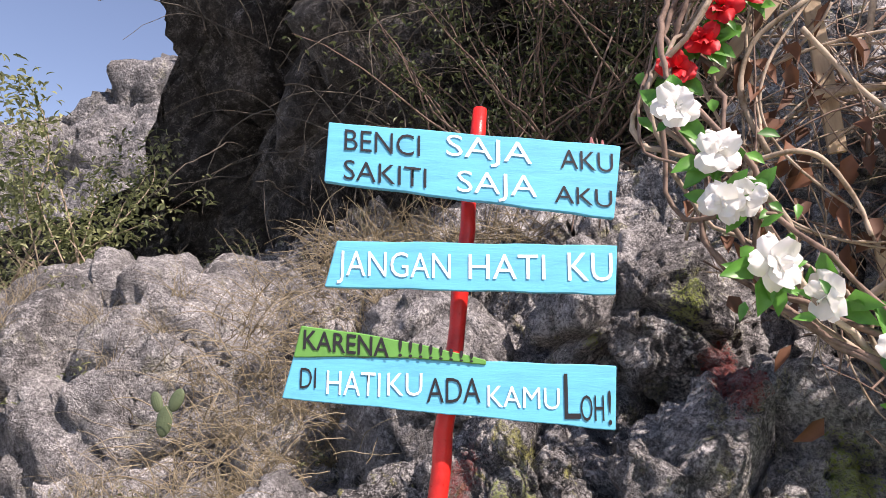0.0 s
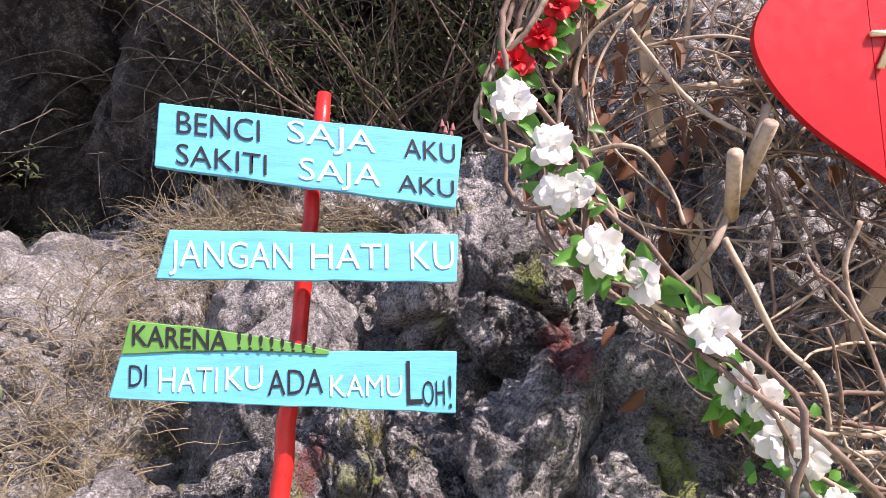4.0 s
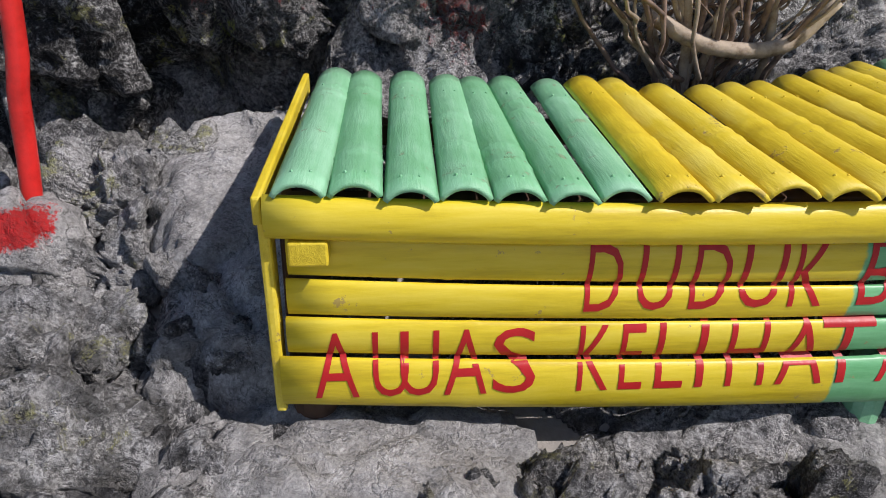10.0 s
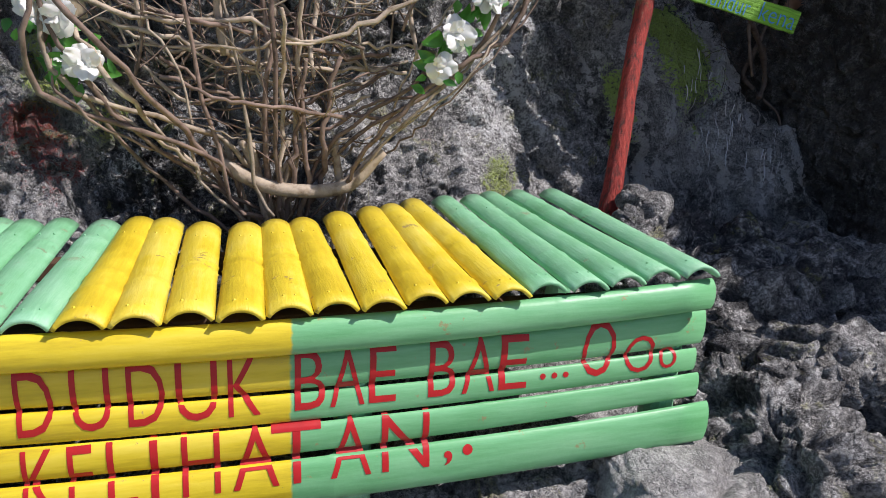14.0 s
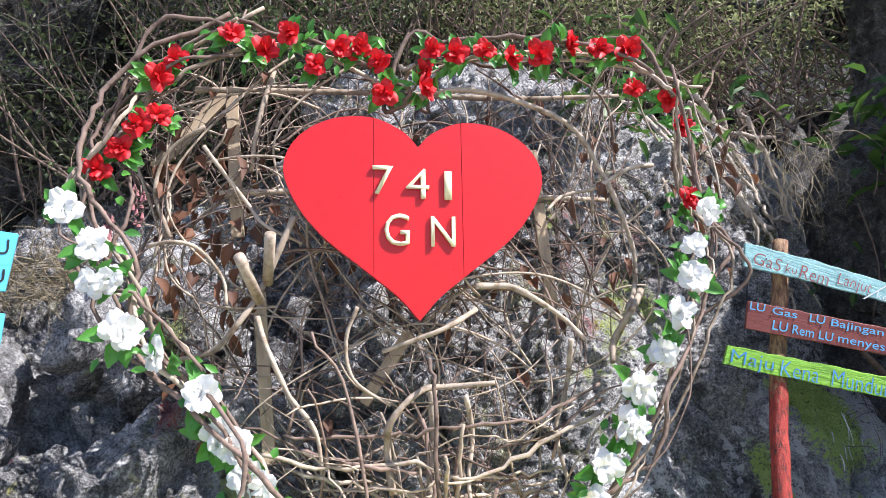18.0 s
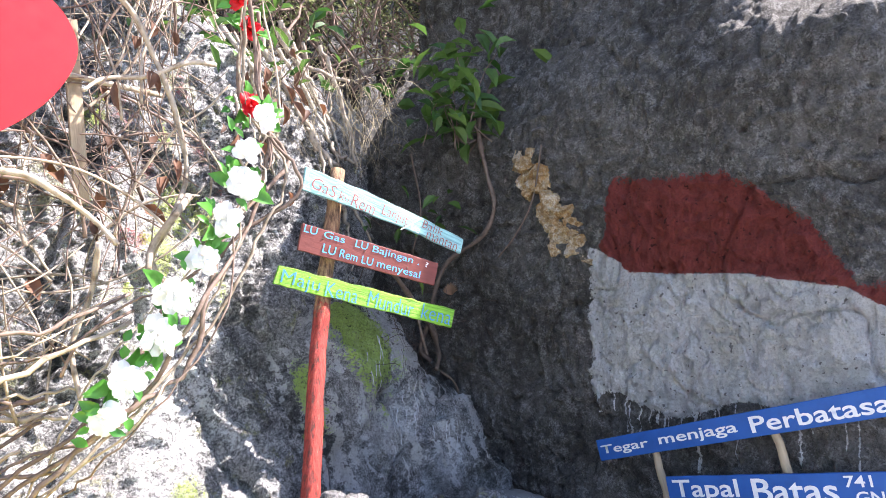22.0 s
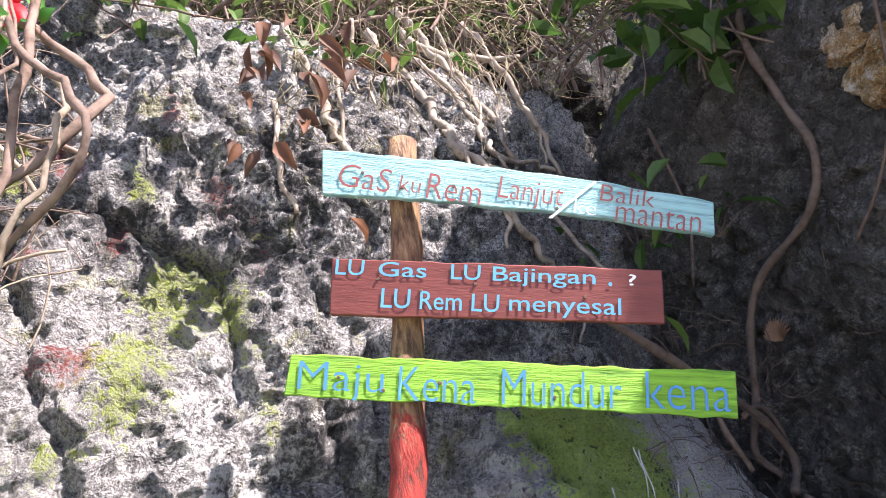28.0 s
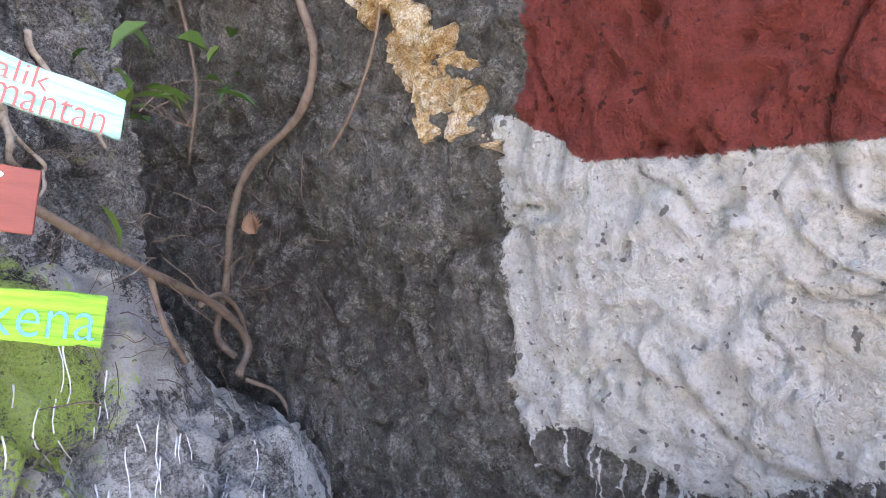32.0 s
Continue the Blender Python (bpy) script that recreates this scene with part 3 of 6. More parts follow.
# the shaded cliff behind, with its brow falling to the right
def cliff_at(u, v):
    top = 8.6 - 3.4 * np.exp(-((u - 2.75) / 0.6) ** 2)
    top = np.minimum(top, np.interp(u, (-6.6, -5.6, -4.65, -4.25, -3.75, -3.2), (2.5, 2.9, 4.2, 5.3, 7.4, 9.0)))
    z = 1.2 + (top - 1.2) * v
    y = 5.7 + 0.4 * np.sin(u * 0.9 + 1.0) - 0.5 * (z - 1.2) * (1 - 0.75 * smooth01(u, 0.2, 1.6))
    y = y - 0.7 * smooth01(u, 0.2, 1.6)
    y = y + np.interp(u, (-6.6, -5.9, -5.1, -4.5, -3.4), (-1.2, -0.9, 0.5, 0.7, 0.0))
    return np.stack([u, y, z], 1)


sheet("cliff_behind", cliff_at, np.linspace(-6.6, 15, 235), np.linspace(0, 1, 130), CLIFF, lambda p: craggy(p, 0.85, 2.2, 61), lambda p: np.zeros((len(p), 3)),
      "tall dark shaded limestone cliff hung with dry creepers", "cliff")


# the far ridge under the sky
def ridge_at(u, v):
    crest = 11.8 - 0.16 * np.abs(u + 12.5) - 1.6 * smooth01(-u, 13.6, 17.5) + 1.0 * (fbm(np.stack([u, u * 0, u * 0], 1), 0.9, 3, 8) - 0.5)
    return np.stack([u, 12.5 + 3.0 * v, crest * v], 1)


sheet("far_ridge", ridge_at, np.linspace(-40, -4, 150), np.linspace(0, 1, 60), FAR, lambda p: craggy(p, 1.0, 4.0, 71), None, "sunlit jagged grey limestone ridge far behind", "ridge")


# the dark wall that carries the painted flag
def wall_at(u, v):
    x = 4.12 + 0.05 * np.sin(u * 1.7 + v) + 0.45 * smooth01(v, 2.4, 3.4) - 0.28 * smooth01(u, 1.5, 2.8)
    round_off = smooth01(-0.25 - u, 0.0, 1.3)
    x = x + 1.1 * round_off + 0.3 * smooth01(v, 1.4, 3.0) * round_off
    x = x + 1.8 * smooth01(0.31 - u, 0.0, 0.5) * smooth01(v, 2.55, 3.4)
    return np.stack([x, u, v * (1 - 0.2 * round_off * smooth01(v, 1.6, 4.0))], 1)


def flag_paint(p):
    y, z = p[:, 1], p[:, 2]
    wob = 0.06 * (fbm(p, 2.2, 3, 90) - 0.5)
    inside = smooth01(0.97 - y + wob, -0.04, 0.04) * smooth01(y + 0.85, -0.05, 0.05)
    low = np.interp(y, (-0.4, 0.35, 1.0), (0.98, 0.86, 0.84)) + 0.04 * np.sin(y * 9) + wob
    seam = np.interp(y, (-0.45, -0.3, 0.1, 0.72, 0.82, 0.97), (1.34, 1.44, 1.51, 1.54, 1.62, 1.69)) + 0.5 * wob
    top = np.interp(y, (-0.34, -0.15, 0.2, 0.8, 0.9), (1.44, 1.74, 1.99, 2.04, 1.86)) + wob
    white = inside * smooth01(z, low - 0.03, low + 0.03) * (1 - smooth01(z, seam - 0.015, seam + 0.03))
    red = inside * smooth01(z, seam - 0.02, seam + 0.02) * (1 - smooth01(z, top - 0.06, top + 0.08)) * smooth01(np.interp(z, (1.5, 1.66, 1.8), (0.82, 0.90, 0.855)) - y + wob, -0.03, 0.03)
    drip = hash3(np.floor(y / 0.022).astype(np.int64), np.zeros(len(y), np.int64), np.zeros(len(y), np.int64), 4)
    length = 0.30 * np.clip(drip - 0.62, 0, 1) / 0.38
    thin = np.abs((y / 0.022) % 1 - 0.5) < 0.22
    white = np.maximum(white, 0.75 * inside * thin * (z < low) * (z > low - length))
    return np.stack([red, np.zeros(len(p)), white], 1)


def wall_relief(p):
    w = p + 0.1 * np.stack([fbm(p, 3.0, 2, 80 + s) - 0.5 for s in (1, 2, 3)], 1)
    crack = 0.03 * np.clip(1 - np.abs(fbm(w, 1.9, 3, 88) - 0.5) / 0.014, 0, 1) + 0.02 * np.clip(1 - np.abs(fbm(w, 4.2, 3, 92) - 0.5) / 0.014, 0, 1) * smooth01(fbm(p, 1.3, 2, 93), 0.45, 0.6)
    d1, d2 = cells(w, 7.0, 82)
    e1, e2 = cells(w * (1, 1.2, 0.8), 15.0, 89)
    pocks = 0.15 * np.clip(0.26 - e1, 0, 1) * smooth01(fbm(p, 2.4, 2, 90), 0.46, 0.6)
    holes = pocks + 0.30 * np.clip(0.20 - d1, 0, 1) * (hash3(np.floor(w[:, 0] * 7).astype(np.int64) * 0, np.floor(w[:, 1] * 2.3).astype(np.int64), np.floor(w[:, 2] * 2.3).astype(np.int64), 5) > 0.45)
    return (fbm(w, 0.8, 2, 81) - 0.5) * 0.22 + (fbm(w, 3.0, 4, 83) - 0.5) * 0.10 + 0.06 * (fbm(w, 11, 4, 85, True) - 0.6) + 0.04 * (fbm(w, 34, 3, 87) - 0.5) - crack - holes


sheet("flag_wall", wall_at, np.concatenate([np.linspace(-5, -0.62, 90), np.linspace(-0.6, 2.8, 400)]), np.concatenate([np.linspace(-0.2, 2.6, 350), np.linspace(2.62, 4.05, 80)]), WALL, wall_relief, flag_paint,
      "dark limestone wall painted with a red over white flag", "rock wall", flip=-1)


def top_at(u, v):
    return np.stack([4.5 + 6 * v + 1.3 * smooth01(-0.25 - u, 0, 1.3) + 1.8 * smooth01(0.31 - u, 0.0, 0.5), u, (4.0 + 0.6 * v) * (1 - 0.2 * smooth01(-0.25 - u, 0.0, 1.3))], 1)


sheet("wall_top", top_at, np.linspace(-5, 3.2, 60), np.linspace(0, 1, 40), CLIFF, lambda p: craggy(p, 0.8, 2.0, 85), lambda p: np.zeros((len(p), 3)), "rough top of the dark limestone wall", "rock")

rock("grey_boulder", (-3.0, 2.95, 0.95), (1.25, 0.95, 1.12), BOULDER, 101, 0.7, 1.0, "large rounded pale grey limestone boulder in the sun", 0.3, 0.1, 6, 0.4, None)
rock("grey_boulder", (-1.75, 2.0, 0.35), (0.55, 0.5, 0.5), BOULDER, 105, 0.7, 0.9, "pale grey boulder at the foot of the slope", 0.2, 0.1, 6, 0.5, None)


def rock_c_paint(p):
    g = patch(p, (3.20, 1.6, 1.16), (0.25, 0.6, 0.28), 1.15) + patch(p, (2.72, 1.5, 0.97), (0.10, 0.6, 0.16), 0.8) + patch(p, (2.74, 1.5, 0.72), (0.07, 0.6, 0.08), 0.75) + patch(p, (2.8, 1.5, 1.42), (0.16, 0.6, 0.12), 0.7) + patch(p, (3.05, 1.6, 1.4), (0.14, 0.6, 0.14), 0.8)
    g = np.maximum(g, 0.8 * (vnoise(p * (1, 1, 0.1), 26, 19) > 0.7) * patch(p, (3.2, 1.6, 0.92), (0.16, 0.6, 0.2), 1.0))
    drip = vnoise(p * (1, 0.3, 0.05), 42, 7)
    w = patch(p, (3.42, 1.7, 1.32), (0.10, 0.6, 0.22), 1.1) + patch(p, (3.30, 1.7, 1.48), (0.07, 0.6, 0.12), 1.1) + patch(p, (3.55, 1.7, 1.14), (0.08, 0.6, 0.16), 1.0) + 0.85 * (drip > 0.64) * smooth01(1.35 - p[:, 2], 0, 0.2) * smooth01(p[:, 2], 0.25, 0.6) + patch(p, (2.95, 1.6, 0.9), (0.8, 0.8, 0.8), 0.62) * smooth01(vnoise(p * (1, 1, 0.35), 10, 21), 0.35, 0.65)
    return np.stack([p[:, 0] * 0, g, w], 1)


rock("leaning_rock", (2.72, 1.92, 0.1), (1.16, 0.5, 1.6), PALE_ROCK, 111, 0.5, 0.7, "tall rounded grey limestone rock daubed with lime green paint", 0.05, 0.0, 7, 0.9, rock_c_paint, back=0.24)

rock("leaning_rock", (3.5, 1.85, 0.02), (0.70, 0.42, 0.9), PALE_ROCK, 117, 0.6, 0.5, "grey limestone shoulder streaked with white paint drips", 0.0, 0.2, 7, 0.9, rock_c_paint, back=0.2)

# cement and stones round the bench
def ramp_at(u, v):
    x = -0.50 + 0.56 * u + 0.04 * np.sin(v * 5)
    return np.stack([x, 0.0 + 0.92 * v, 0.16 + 0.25 * v + 0.10 * u - 0.30 * (1 - smooth01(u, 0.0, 0.4)) - 0.4 * (1 - smooth01(v, 0, 0.16))], 1)


sheet("cement_ramp", ramp_at, np.linspace(0, 1, 70), np.linspace(0, 1, 130), CEMENT, lambda p: craggy(p, 0.34, 0.5, 33, 0.5), lambda p: np.zeros((len(p), 3)), "pale smoothed cement ramp between bench and rocks", "cement", "")
rock("cement_footing", (-0.64, 0.52, 0.22), (0.135, 0.13, 0.165), CEMENT, 121, 0.3, 0.3, "grey cement footing of the red pole, daubed red", 0.2, 0, 6, 0.5, lambda p: np.stack([patch(p, (-0.62, 0.40, 0.355), (0.08, 0.12, 0.04), 1.3), p[:, 0] * 0, p[:, 0] * 0], 1))
rock("cement_slab", (0.12, -0.02, 0.0), (0.40, 0.26, 0.13), CEMENT, 123, 0.5, 0.3, "smeared pale cement under the bench corner", 0, 0, 5, 0.4, lambda p: np.zeros((len(p), 3)))
rock("cement_block", (2.1, -0.06, -0.02), (0.27, 0.22, 0.15), CEMENT, 125, 0.3, 0.5, "pale cement block under the bench leg", 0.35, 0.1, 6, 0.4, lambda p: np.zeros((len(p), 3)), square=0.5)
rock("cement_block", (1.2, -0.06, -0.03), (0.24, 0.2, 0.09), CEMENT, 127, 0.3, 0.4, "cement pad under the bench leg", 0.1, 0, 5, 0.4, lambda p: np.zeros((len(p), 3)))
for n, (x, y, z, r) in enumerate(((0.42, -0.14, -0.04, 0.17), (0.62, -0.15, -0.03, 0.15), (0.80, -0.14, -0.03, 0.16), (0.97, -0.08, -0.02, 0.10), (1.45, -0.2, -0.07, 0.15), (1.66, -0.12, -0.06, 0.15), (2.38, 0.25, 0.06, 0.22), (2.30, 0.55, 0.14, 0.2),
                                  (1.55, 0.25, -0.06, 0.18), (2.55, 0.45, 0.05, 0.2), (2.5, 0.85, 0.2, 0.24), (-0.28, -0.1, 0.0, 0.2), (-0.75, 0.15, 0.08, 0.24), (-0.95, -0.1, 0.0, 0.3), (0.2, -0.32, -0.05, 0.2), (3.15, 1.15, 0.08, 0.3), (3.7, 1.25, 0.05, 0.32), (2.95, 0.75, 0.03, 0.26), (3.45, 0.75, 0.0, 0.3), (2.7, 1.2, 0.2, 0.2), (2.42, 0.05, 0.08, 0.27), (2.72, 0.3, 0.10, 0.33), (2.5, 0.62, 0.24, 0.32), (2.92, 0.62, 0.16, 0.36), (2.42, 0.9, 0.4, 0.2), (3.25, 0.95, 0.18, 0.36), (2.78, 0.98, 0.3, 0.3), (3.65, 0.95, 0.08, 0.36), (3.15, 0.3, 0.04, 0.36), (3.55, 0.5, 0.0, 0.34), (2.75, -0.2, -0.06, 0.27), (2.35, -0.25, -0.06, 0.25), (3.3, -0.15, -0.05, 0.32))):
    rock("jagged_rock", (x, y, z), (r * 1.05, r * 0.8, r * 0.72), DARK_SHADE_ROCK if n < 6 else ROCK, 140 + n * 7, 1.45, 0.27, "jagged dark grey limestone rock beside the bench", n * 0.7, 0, 6 if n < 10 else 5, 1.0, lambda p: np.zeros((len(p), 3)))
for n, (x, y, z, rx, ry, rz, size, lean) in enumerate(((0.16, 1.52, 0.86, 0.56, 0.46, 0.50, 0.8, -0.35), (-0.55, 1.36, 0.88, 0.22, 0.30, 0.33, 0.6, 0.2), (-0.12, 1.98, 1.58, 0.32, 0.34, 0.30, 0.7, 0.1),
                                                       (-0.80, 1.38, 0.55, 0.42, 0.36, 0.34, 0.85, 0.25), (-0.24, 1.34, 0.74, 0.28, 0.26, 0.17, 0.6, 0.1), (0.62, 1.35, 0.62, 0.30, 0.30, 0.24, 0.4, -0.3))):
    # All but the two sunlit boulders take the shade-toned copies.
    rock("painted_boulder", (x, y, z), (rx, ry, rz), ROCK if n in (0, 2) else SHADOW_ROCK if n in (3, 4) else DARK_SHADE_ROCK, 240 + n * 9, 0.9, size, "rough grey limestone boulder splashed with red and yellow-green paint", n * 0.5, lean, 6, 0.8, hillside_paint)
rock("grey_slab", (-1.05, 2.05, 1.22), (0.42, 0.34, 0.52), BOULDER, 301, 0.5, 0.8, "smooth grey limestone slab leaning in the shade", -0.7, 0.35, 6, 0.4)
rock("grey_slab", (-1.38, 1.45, 0.42), (0.36, 0.36, 0.46), BOULDER, 305, 0.6, 0.7, "cracked smooth grey limestone slab at the foot of the slope", 0.2, 0.15, 6, 0.4)


for n, (x, y, z, r) in enumerate(((-0.38, 0.52, 0.15, 0.17), (-0.42, 0.76, 0.27, 0.20), (-0.95, 0.55, 0.24, 0.22), (-0.82, 0.16, 0.10, 0.2), (-0.5, 0.2, 0.14, 0.17), (-0.98, 0.02, 0.08, 0.25), (-0.42, -0.02, 0.08, 0.18), (-0.72, -0.12, 0.04, 0.2))):
    rock("pale_rock", (x, y, z), (r * 1.1, r * 0.9, r * 0.8), LIGHT_ROCK, 440 + n * 7, 1.1, 0.3, "pale weathered limestone rock at the foot of the red pole", n * 0.9, 0, 6, 1.0, lambda p: np.zeros((len(p), 3)))


for x, y, z, r in ((2.42, 0.92, 0.62, 0.07), (2.50, 0.90, 0.58, 0.085), (2.36, 0.86, 0.56, 0.06)):
    rock("loose_stone", (x, y, z), (r, r * 0.8, r * 0.7), BOULDER, 500 + int(r * 1000), 0.5, 0.15, "loose grey stone wedged at the foot of the post", r * 9, 0, 4, 0.3)


# ---------- bamboo bench ----------
def half_bamboo(length, r, thick=0.009, arc=112, sides=10, rings=12, seed=0):
    """Half a cane lying along y, split side down, with its nodes."""
    rnd = random.Random(seed)
    s = Soup()
    marks = sorted(rnd.uniform(0.1, 0.9) * length for _ in range(2))
    ys = sorted({length * k / rings for k in range(rings + 1)} | {m + d for m in marks for d in (-0.012, 0, 0.012)})
    n = len(ys)
    vs = []
    for y in ys:
        swell = 1 + 0.045 * max(0, 1 - min(abs(y - m) for m in marks) / 0.013) + 0.012 * math.sin(y * 9 + seed)
        for rr in (r, r - thick):
            for k in range(sides + 1):
                a = radians(90 + arc / 2 - arc * k / sides)
                vs.append((rr * swell * math.cos(a), y, rr * swell * math.sin(a) - r * math.sin(radians(90 - arc / 2))))
    m = sides + 1
    f = []
    for i in range(n - 1):
        o, p = i * 2 * m, (i + 1) * 2 * m
        for k in range(sides):
            f.append((o + k, o + k + 1, p + k + 1, p + k))
            f.append((o + m + k + 1, o + m + k, p + m + k, p + m + k + 1))
        f.append((o + m, o, p, p + m))
        f.append((o + sides, o + m + sides, p + m + sides, p + sides))
    for o, flip in ((0, 1), ((n - 1) * 2 * m, -1)):
        for k in range(sides):
            q = (o + k, o + m + k, o + m + k + 1, o + k + 1)
            f.append(q if flip == 1 else q[::-1])
    s.add(vs, f)
    return s.mesh("half_bamboo")


def sag(x):
    """How far the bench sinks towards its middle."""
    return -0.034 * max(0.0, 1 - ((x - 1.06) / 1.06) ** 2)


def cane(length, r_low, r_high, seed, x0=0.0, sides=16, squash=0.33):
    """A cane along x, flattened front to back, with nodes."""
    rnd = random.Random(seed)
    marks = [rnd.uniform(0.1, 0.35) * length, rnd.uniform(0.5, 0.9) * length]
    xs = sorted({length * k / 24 for k in range(25)} | {m + d for m in marks for d in (-0.014, 0, 0.014)})
    s = Soup()
    vs, f = [], []
    for x in xs:
        r = r_low + (r_high - r_low) * x / length
        r *= 1 + 0.04 * max(0, 1 - min(abs(x - m) for m in marks) / 0.015) + 0.01 * math.sin(x * 7 + seed)
        vs += [(x, -r * squash * math.cos(a), r * math.sin(a) + sag(x0 + x)) for a in (2 * math.pi * k / sides for k in range(sides))]
    for i in range(len(xs) - 1):
        for k in range(sides):
            a, b = i * sides + k, i * sides + (k + 1) % sides
            f.append((a, a + sides, b + sides, b))
    f += [tuple(range(sides)), tuple(reversed(range((len(xs) - 1) * sides, len(xs) * sides)))]
    s.add(vs, f)
    return s.mesh("cane")


def two_tone():
    """Yellow cane paint that turns green at the seam."""
    mat, nt, bsdf = material("yellow and green bamboo paint")
    pos = nt.nodes.new("ShaderNodeNewGeometry").outputs["Position"]
    sep = nt.nodes.new("ShaderNodeSeparateXYZ")
    nt.links.new(pos, sep.inputs[0])
    mp = nt.nodes.new("ShaderNodeMapping")
    mp.inputs["Scale"].default_value = (0.35, 3, 3)
    nt.links.new(pos, mp.inputs[0])
    n1, n2 = noise_node(nt, mp.outputs[0], 9, 6, 0.65), noise_node(nt, pos, 60, 4, 0.6)
    x = maths(nt, "ADD", sep.outputs[0], maths(nt, "MULTIPLY", n2.outputs[0], 0.012))
    yel = ramp(nt, n1.outputs[0], (0.3, (0.50, 0.36, 0.012)), (0.5, (0.71, 0.55, 0.02)), (0.75, (0.80, 0.65, 0.07))).outputs[0]
    gre = ramp(nt, n1.outputs[0], (0.3, (0.11, 0.37, 0.14)), (0.5, (0.17, 0.46, 0.21)), (0.75, (0.24, 0.54, 0.28))).outputs[0]
    col = mix(nt, step(nt, x, 1.058, 1.066), yel, gre)
    chips = step(nt, noise_node(nt, pos, 22, 7, 0.7).outputs[0], 0.64, 0.67)
    col = mix(nt, maths(nt, "MULTIPLY", chips, 0.7), col, (0.36, 0.24, 0.11))
    nt.links.new(col, bsdf.inputs["Base Color"])
    bsdf.inputs["Roughness"].default_value = 0.4
    bump(nt, bsdf, maths(nt, "ADD", n1.outputs[0], maths(nt, "MULTIPLY", n2.outputs[0], 0.3)), 0.5, 0.003)
    return mat


TWO_TONE = two_tone()
bench = thing("bamboo_bench", "low bamboo bench painted yellow and green with red lettering", "bench")


def seat_back(x):
    xs, ys = (0.0, 0.6, 0.92, 1.1, 1.4, 1.65, 2.1), (0.80, 0.76, 0.64, 0.66, 0.80, 0.90, 0.90)
    return float(np.interp(x, xs, ys))


# front canes: lower left height, upper left height, lower right, upper right, left end, right end
FRONT = ((0.53, 0.605, 0.55, 0.63, 0.0, 2.06), (0.445, 0.525, 0.442, 0.537, 0.025, 2.08), (0.368, 0.440, 0.370, 0.433, 0.02, 2.07),
         (0.29, 0.366, 0.296, 0.365, 0.015, 2.085), (0.18, 0.288, 0.165, 0.282, 0.0, 2.12))
SETBACK = (0.0, 0.032, 0.028, 0.022, 0.012)
for n, (l0, l1, r0, r1, x0, x1) in enumerate(FRONT):
    ob = part("beam" if n == 0 else "front_cane", cane(x1 - x0, (l1 - l0) / 2, (r1 - r0) / 2, n, x0, 16, 0.33 if n else 0.6), TWO_TONE, bench)
    tilt = math.atan2((r0 + r1) / 2 - (l0 + l1) / 2, x1 - x0)
    ob.matrix_basis = Matrix.Translation((x0, SETBACK[n], (l0 + l1) / 2)) @ Matrix.Rotation(-tilt, 4, "Y")
EDGES = [0.012 + 0.088 * k for k in range(8)] + [0.628 + 0.0945 * k for k in range(1, 11)] + [1.573 + 0.098 * k for k in range(1, 6)]
for n in range(22):
    a, b = EDGES[n], EDGES[n + 1]
    y0 = (-0.016, -0.025, -0.016)[0 if n < 7 else 1 if n < 17 else 2] + 0.008 * math.sin(n * 2.3)
    y1 = seat_back((a + b) / 2) - (0.03 if n < 7 else 0.0) + 0.012 * math.sin(n * 4.1)
    mat = YELLOW_BAMBOO if 7 <= n < 17 else GREEN_BAMBOO
    ob = part("slat", half_bamboo(y1 - y0, (b - a) / 2 * 1.2, seed=n), mat, bench)
    z = 0.612 + 0.036 * (a / 2.0) + sag((a + b) / 2)
    ob.matrix_basis = Matrix.Translation(((a + b) / 2, y0, z + (0.006 if 7 <= n < 17 else 0.0))) @ Matrix.Rotation(radians(-1.2 + 1.2 * math.sin(n * 1.7)), 4, "Z") @ Matrix.Rotation(radians(0.0), 4, "X")
    for k in range(4):
        nb = bmesh.new()
        bmesh.ops.create_uvsphere(nb, u_segments=8, v_segments=5, radius=0.0028)
        nail = part("nail", nb, mat, ob)
        nail.location = ((-0.014, 0.014)[k % 2] * (1 + 0.2 * math.sin(n + k)), 0.05 if k < 2 else (y1 - y0) * 0.78, (b - a) / 2 * 0.50)
part("edge_strip", bm_box(0.016, 0.84, 0.05, (-0.012, 0.42, 0.575), 0.004), YELLOW_BAMBOO, bench)
part("side_strip", bm_box(0.02, 0.05, 0.40, (-0.006, 0.035, 0.36), 0.006), YELLOW_BAMBOO, bench)
part("rail_end", bm_box(0.065, 0.03, 0.045, (0.065, 0.002, 0.503), 0.004), YELLOW_BAMBOO, bench)
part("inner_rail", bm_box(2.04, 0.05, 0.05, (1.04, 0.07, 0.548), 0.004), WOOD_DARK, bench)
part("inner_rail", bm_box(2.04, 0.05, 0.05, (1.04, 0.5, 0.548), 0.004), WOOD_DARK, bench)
# Added end panel; its dark colour stands in for the shade there.
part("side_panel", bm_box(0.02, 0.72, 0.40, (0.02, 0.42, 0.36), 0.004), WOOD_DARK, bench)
for x, y in ((0.05, 0.08), (1.2, 0.075), (2.02, 0.085), (0.05, 0.6), (1.2, 0.58), (2.02, 0.7)):
    lb = bmesh.new()
    bmesh.ops.create_cone(lb, segments=14, radius1=0.046, radius2=0.042, depth=0.54, cap_ends=True)
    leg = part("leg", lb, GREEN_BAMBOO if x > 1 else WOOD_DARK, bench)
    leg.location = (x, y, 0.26)


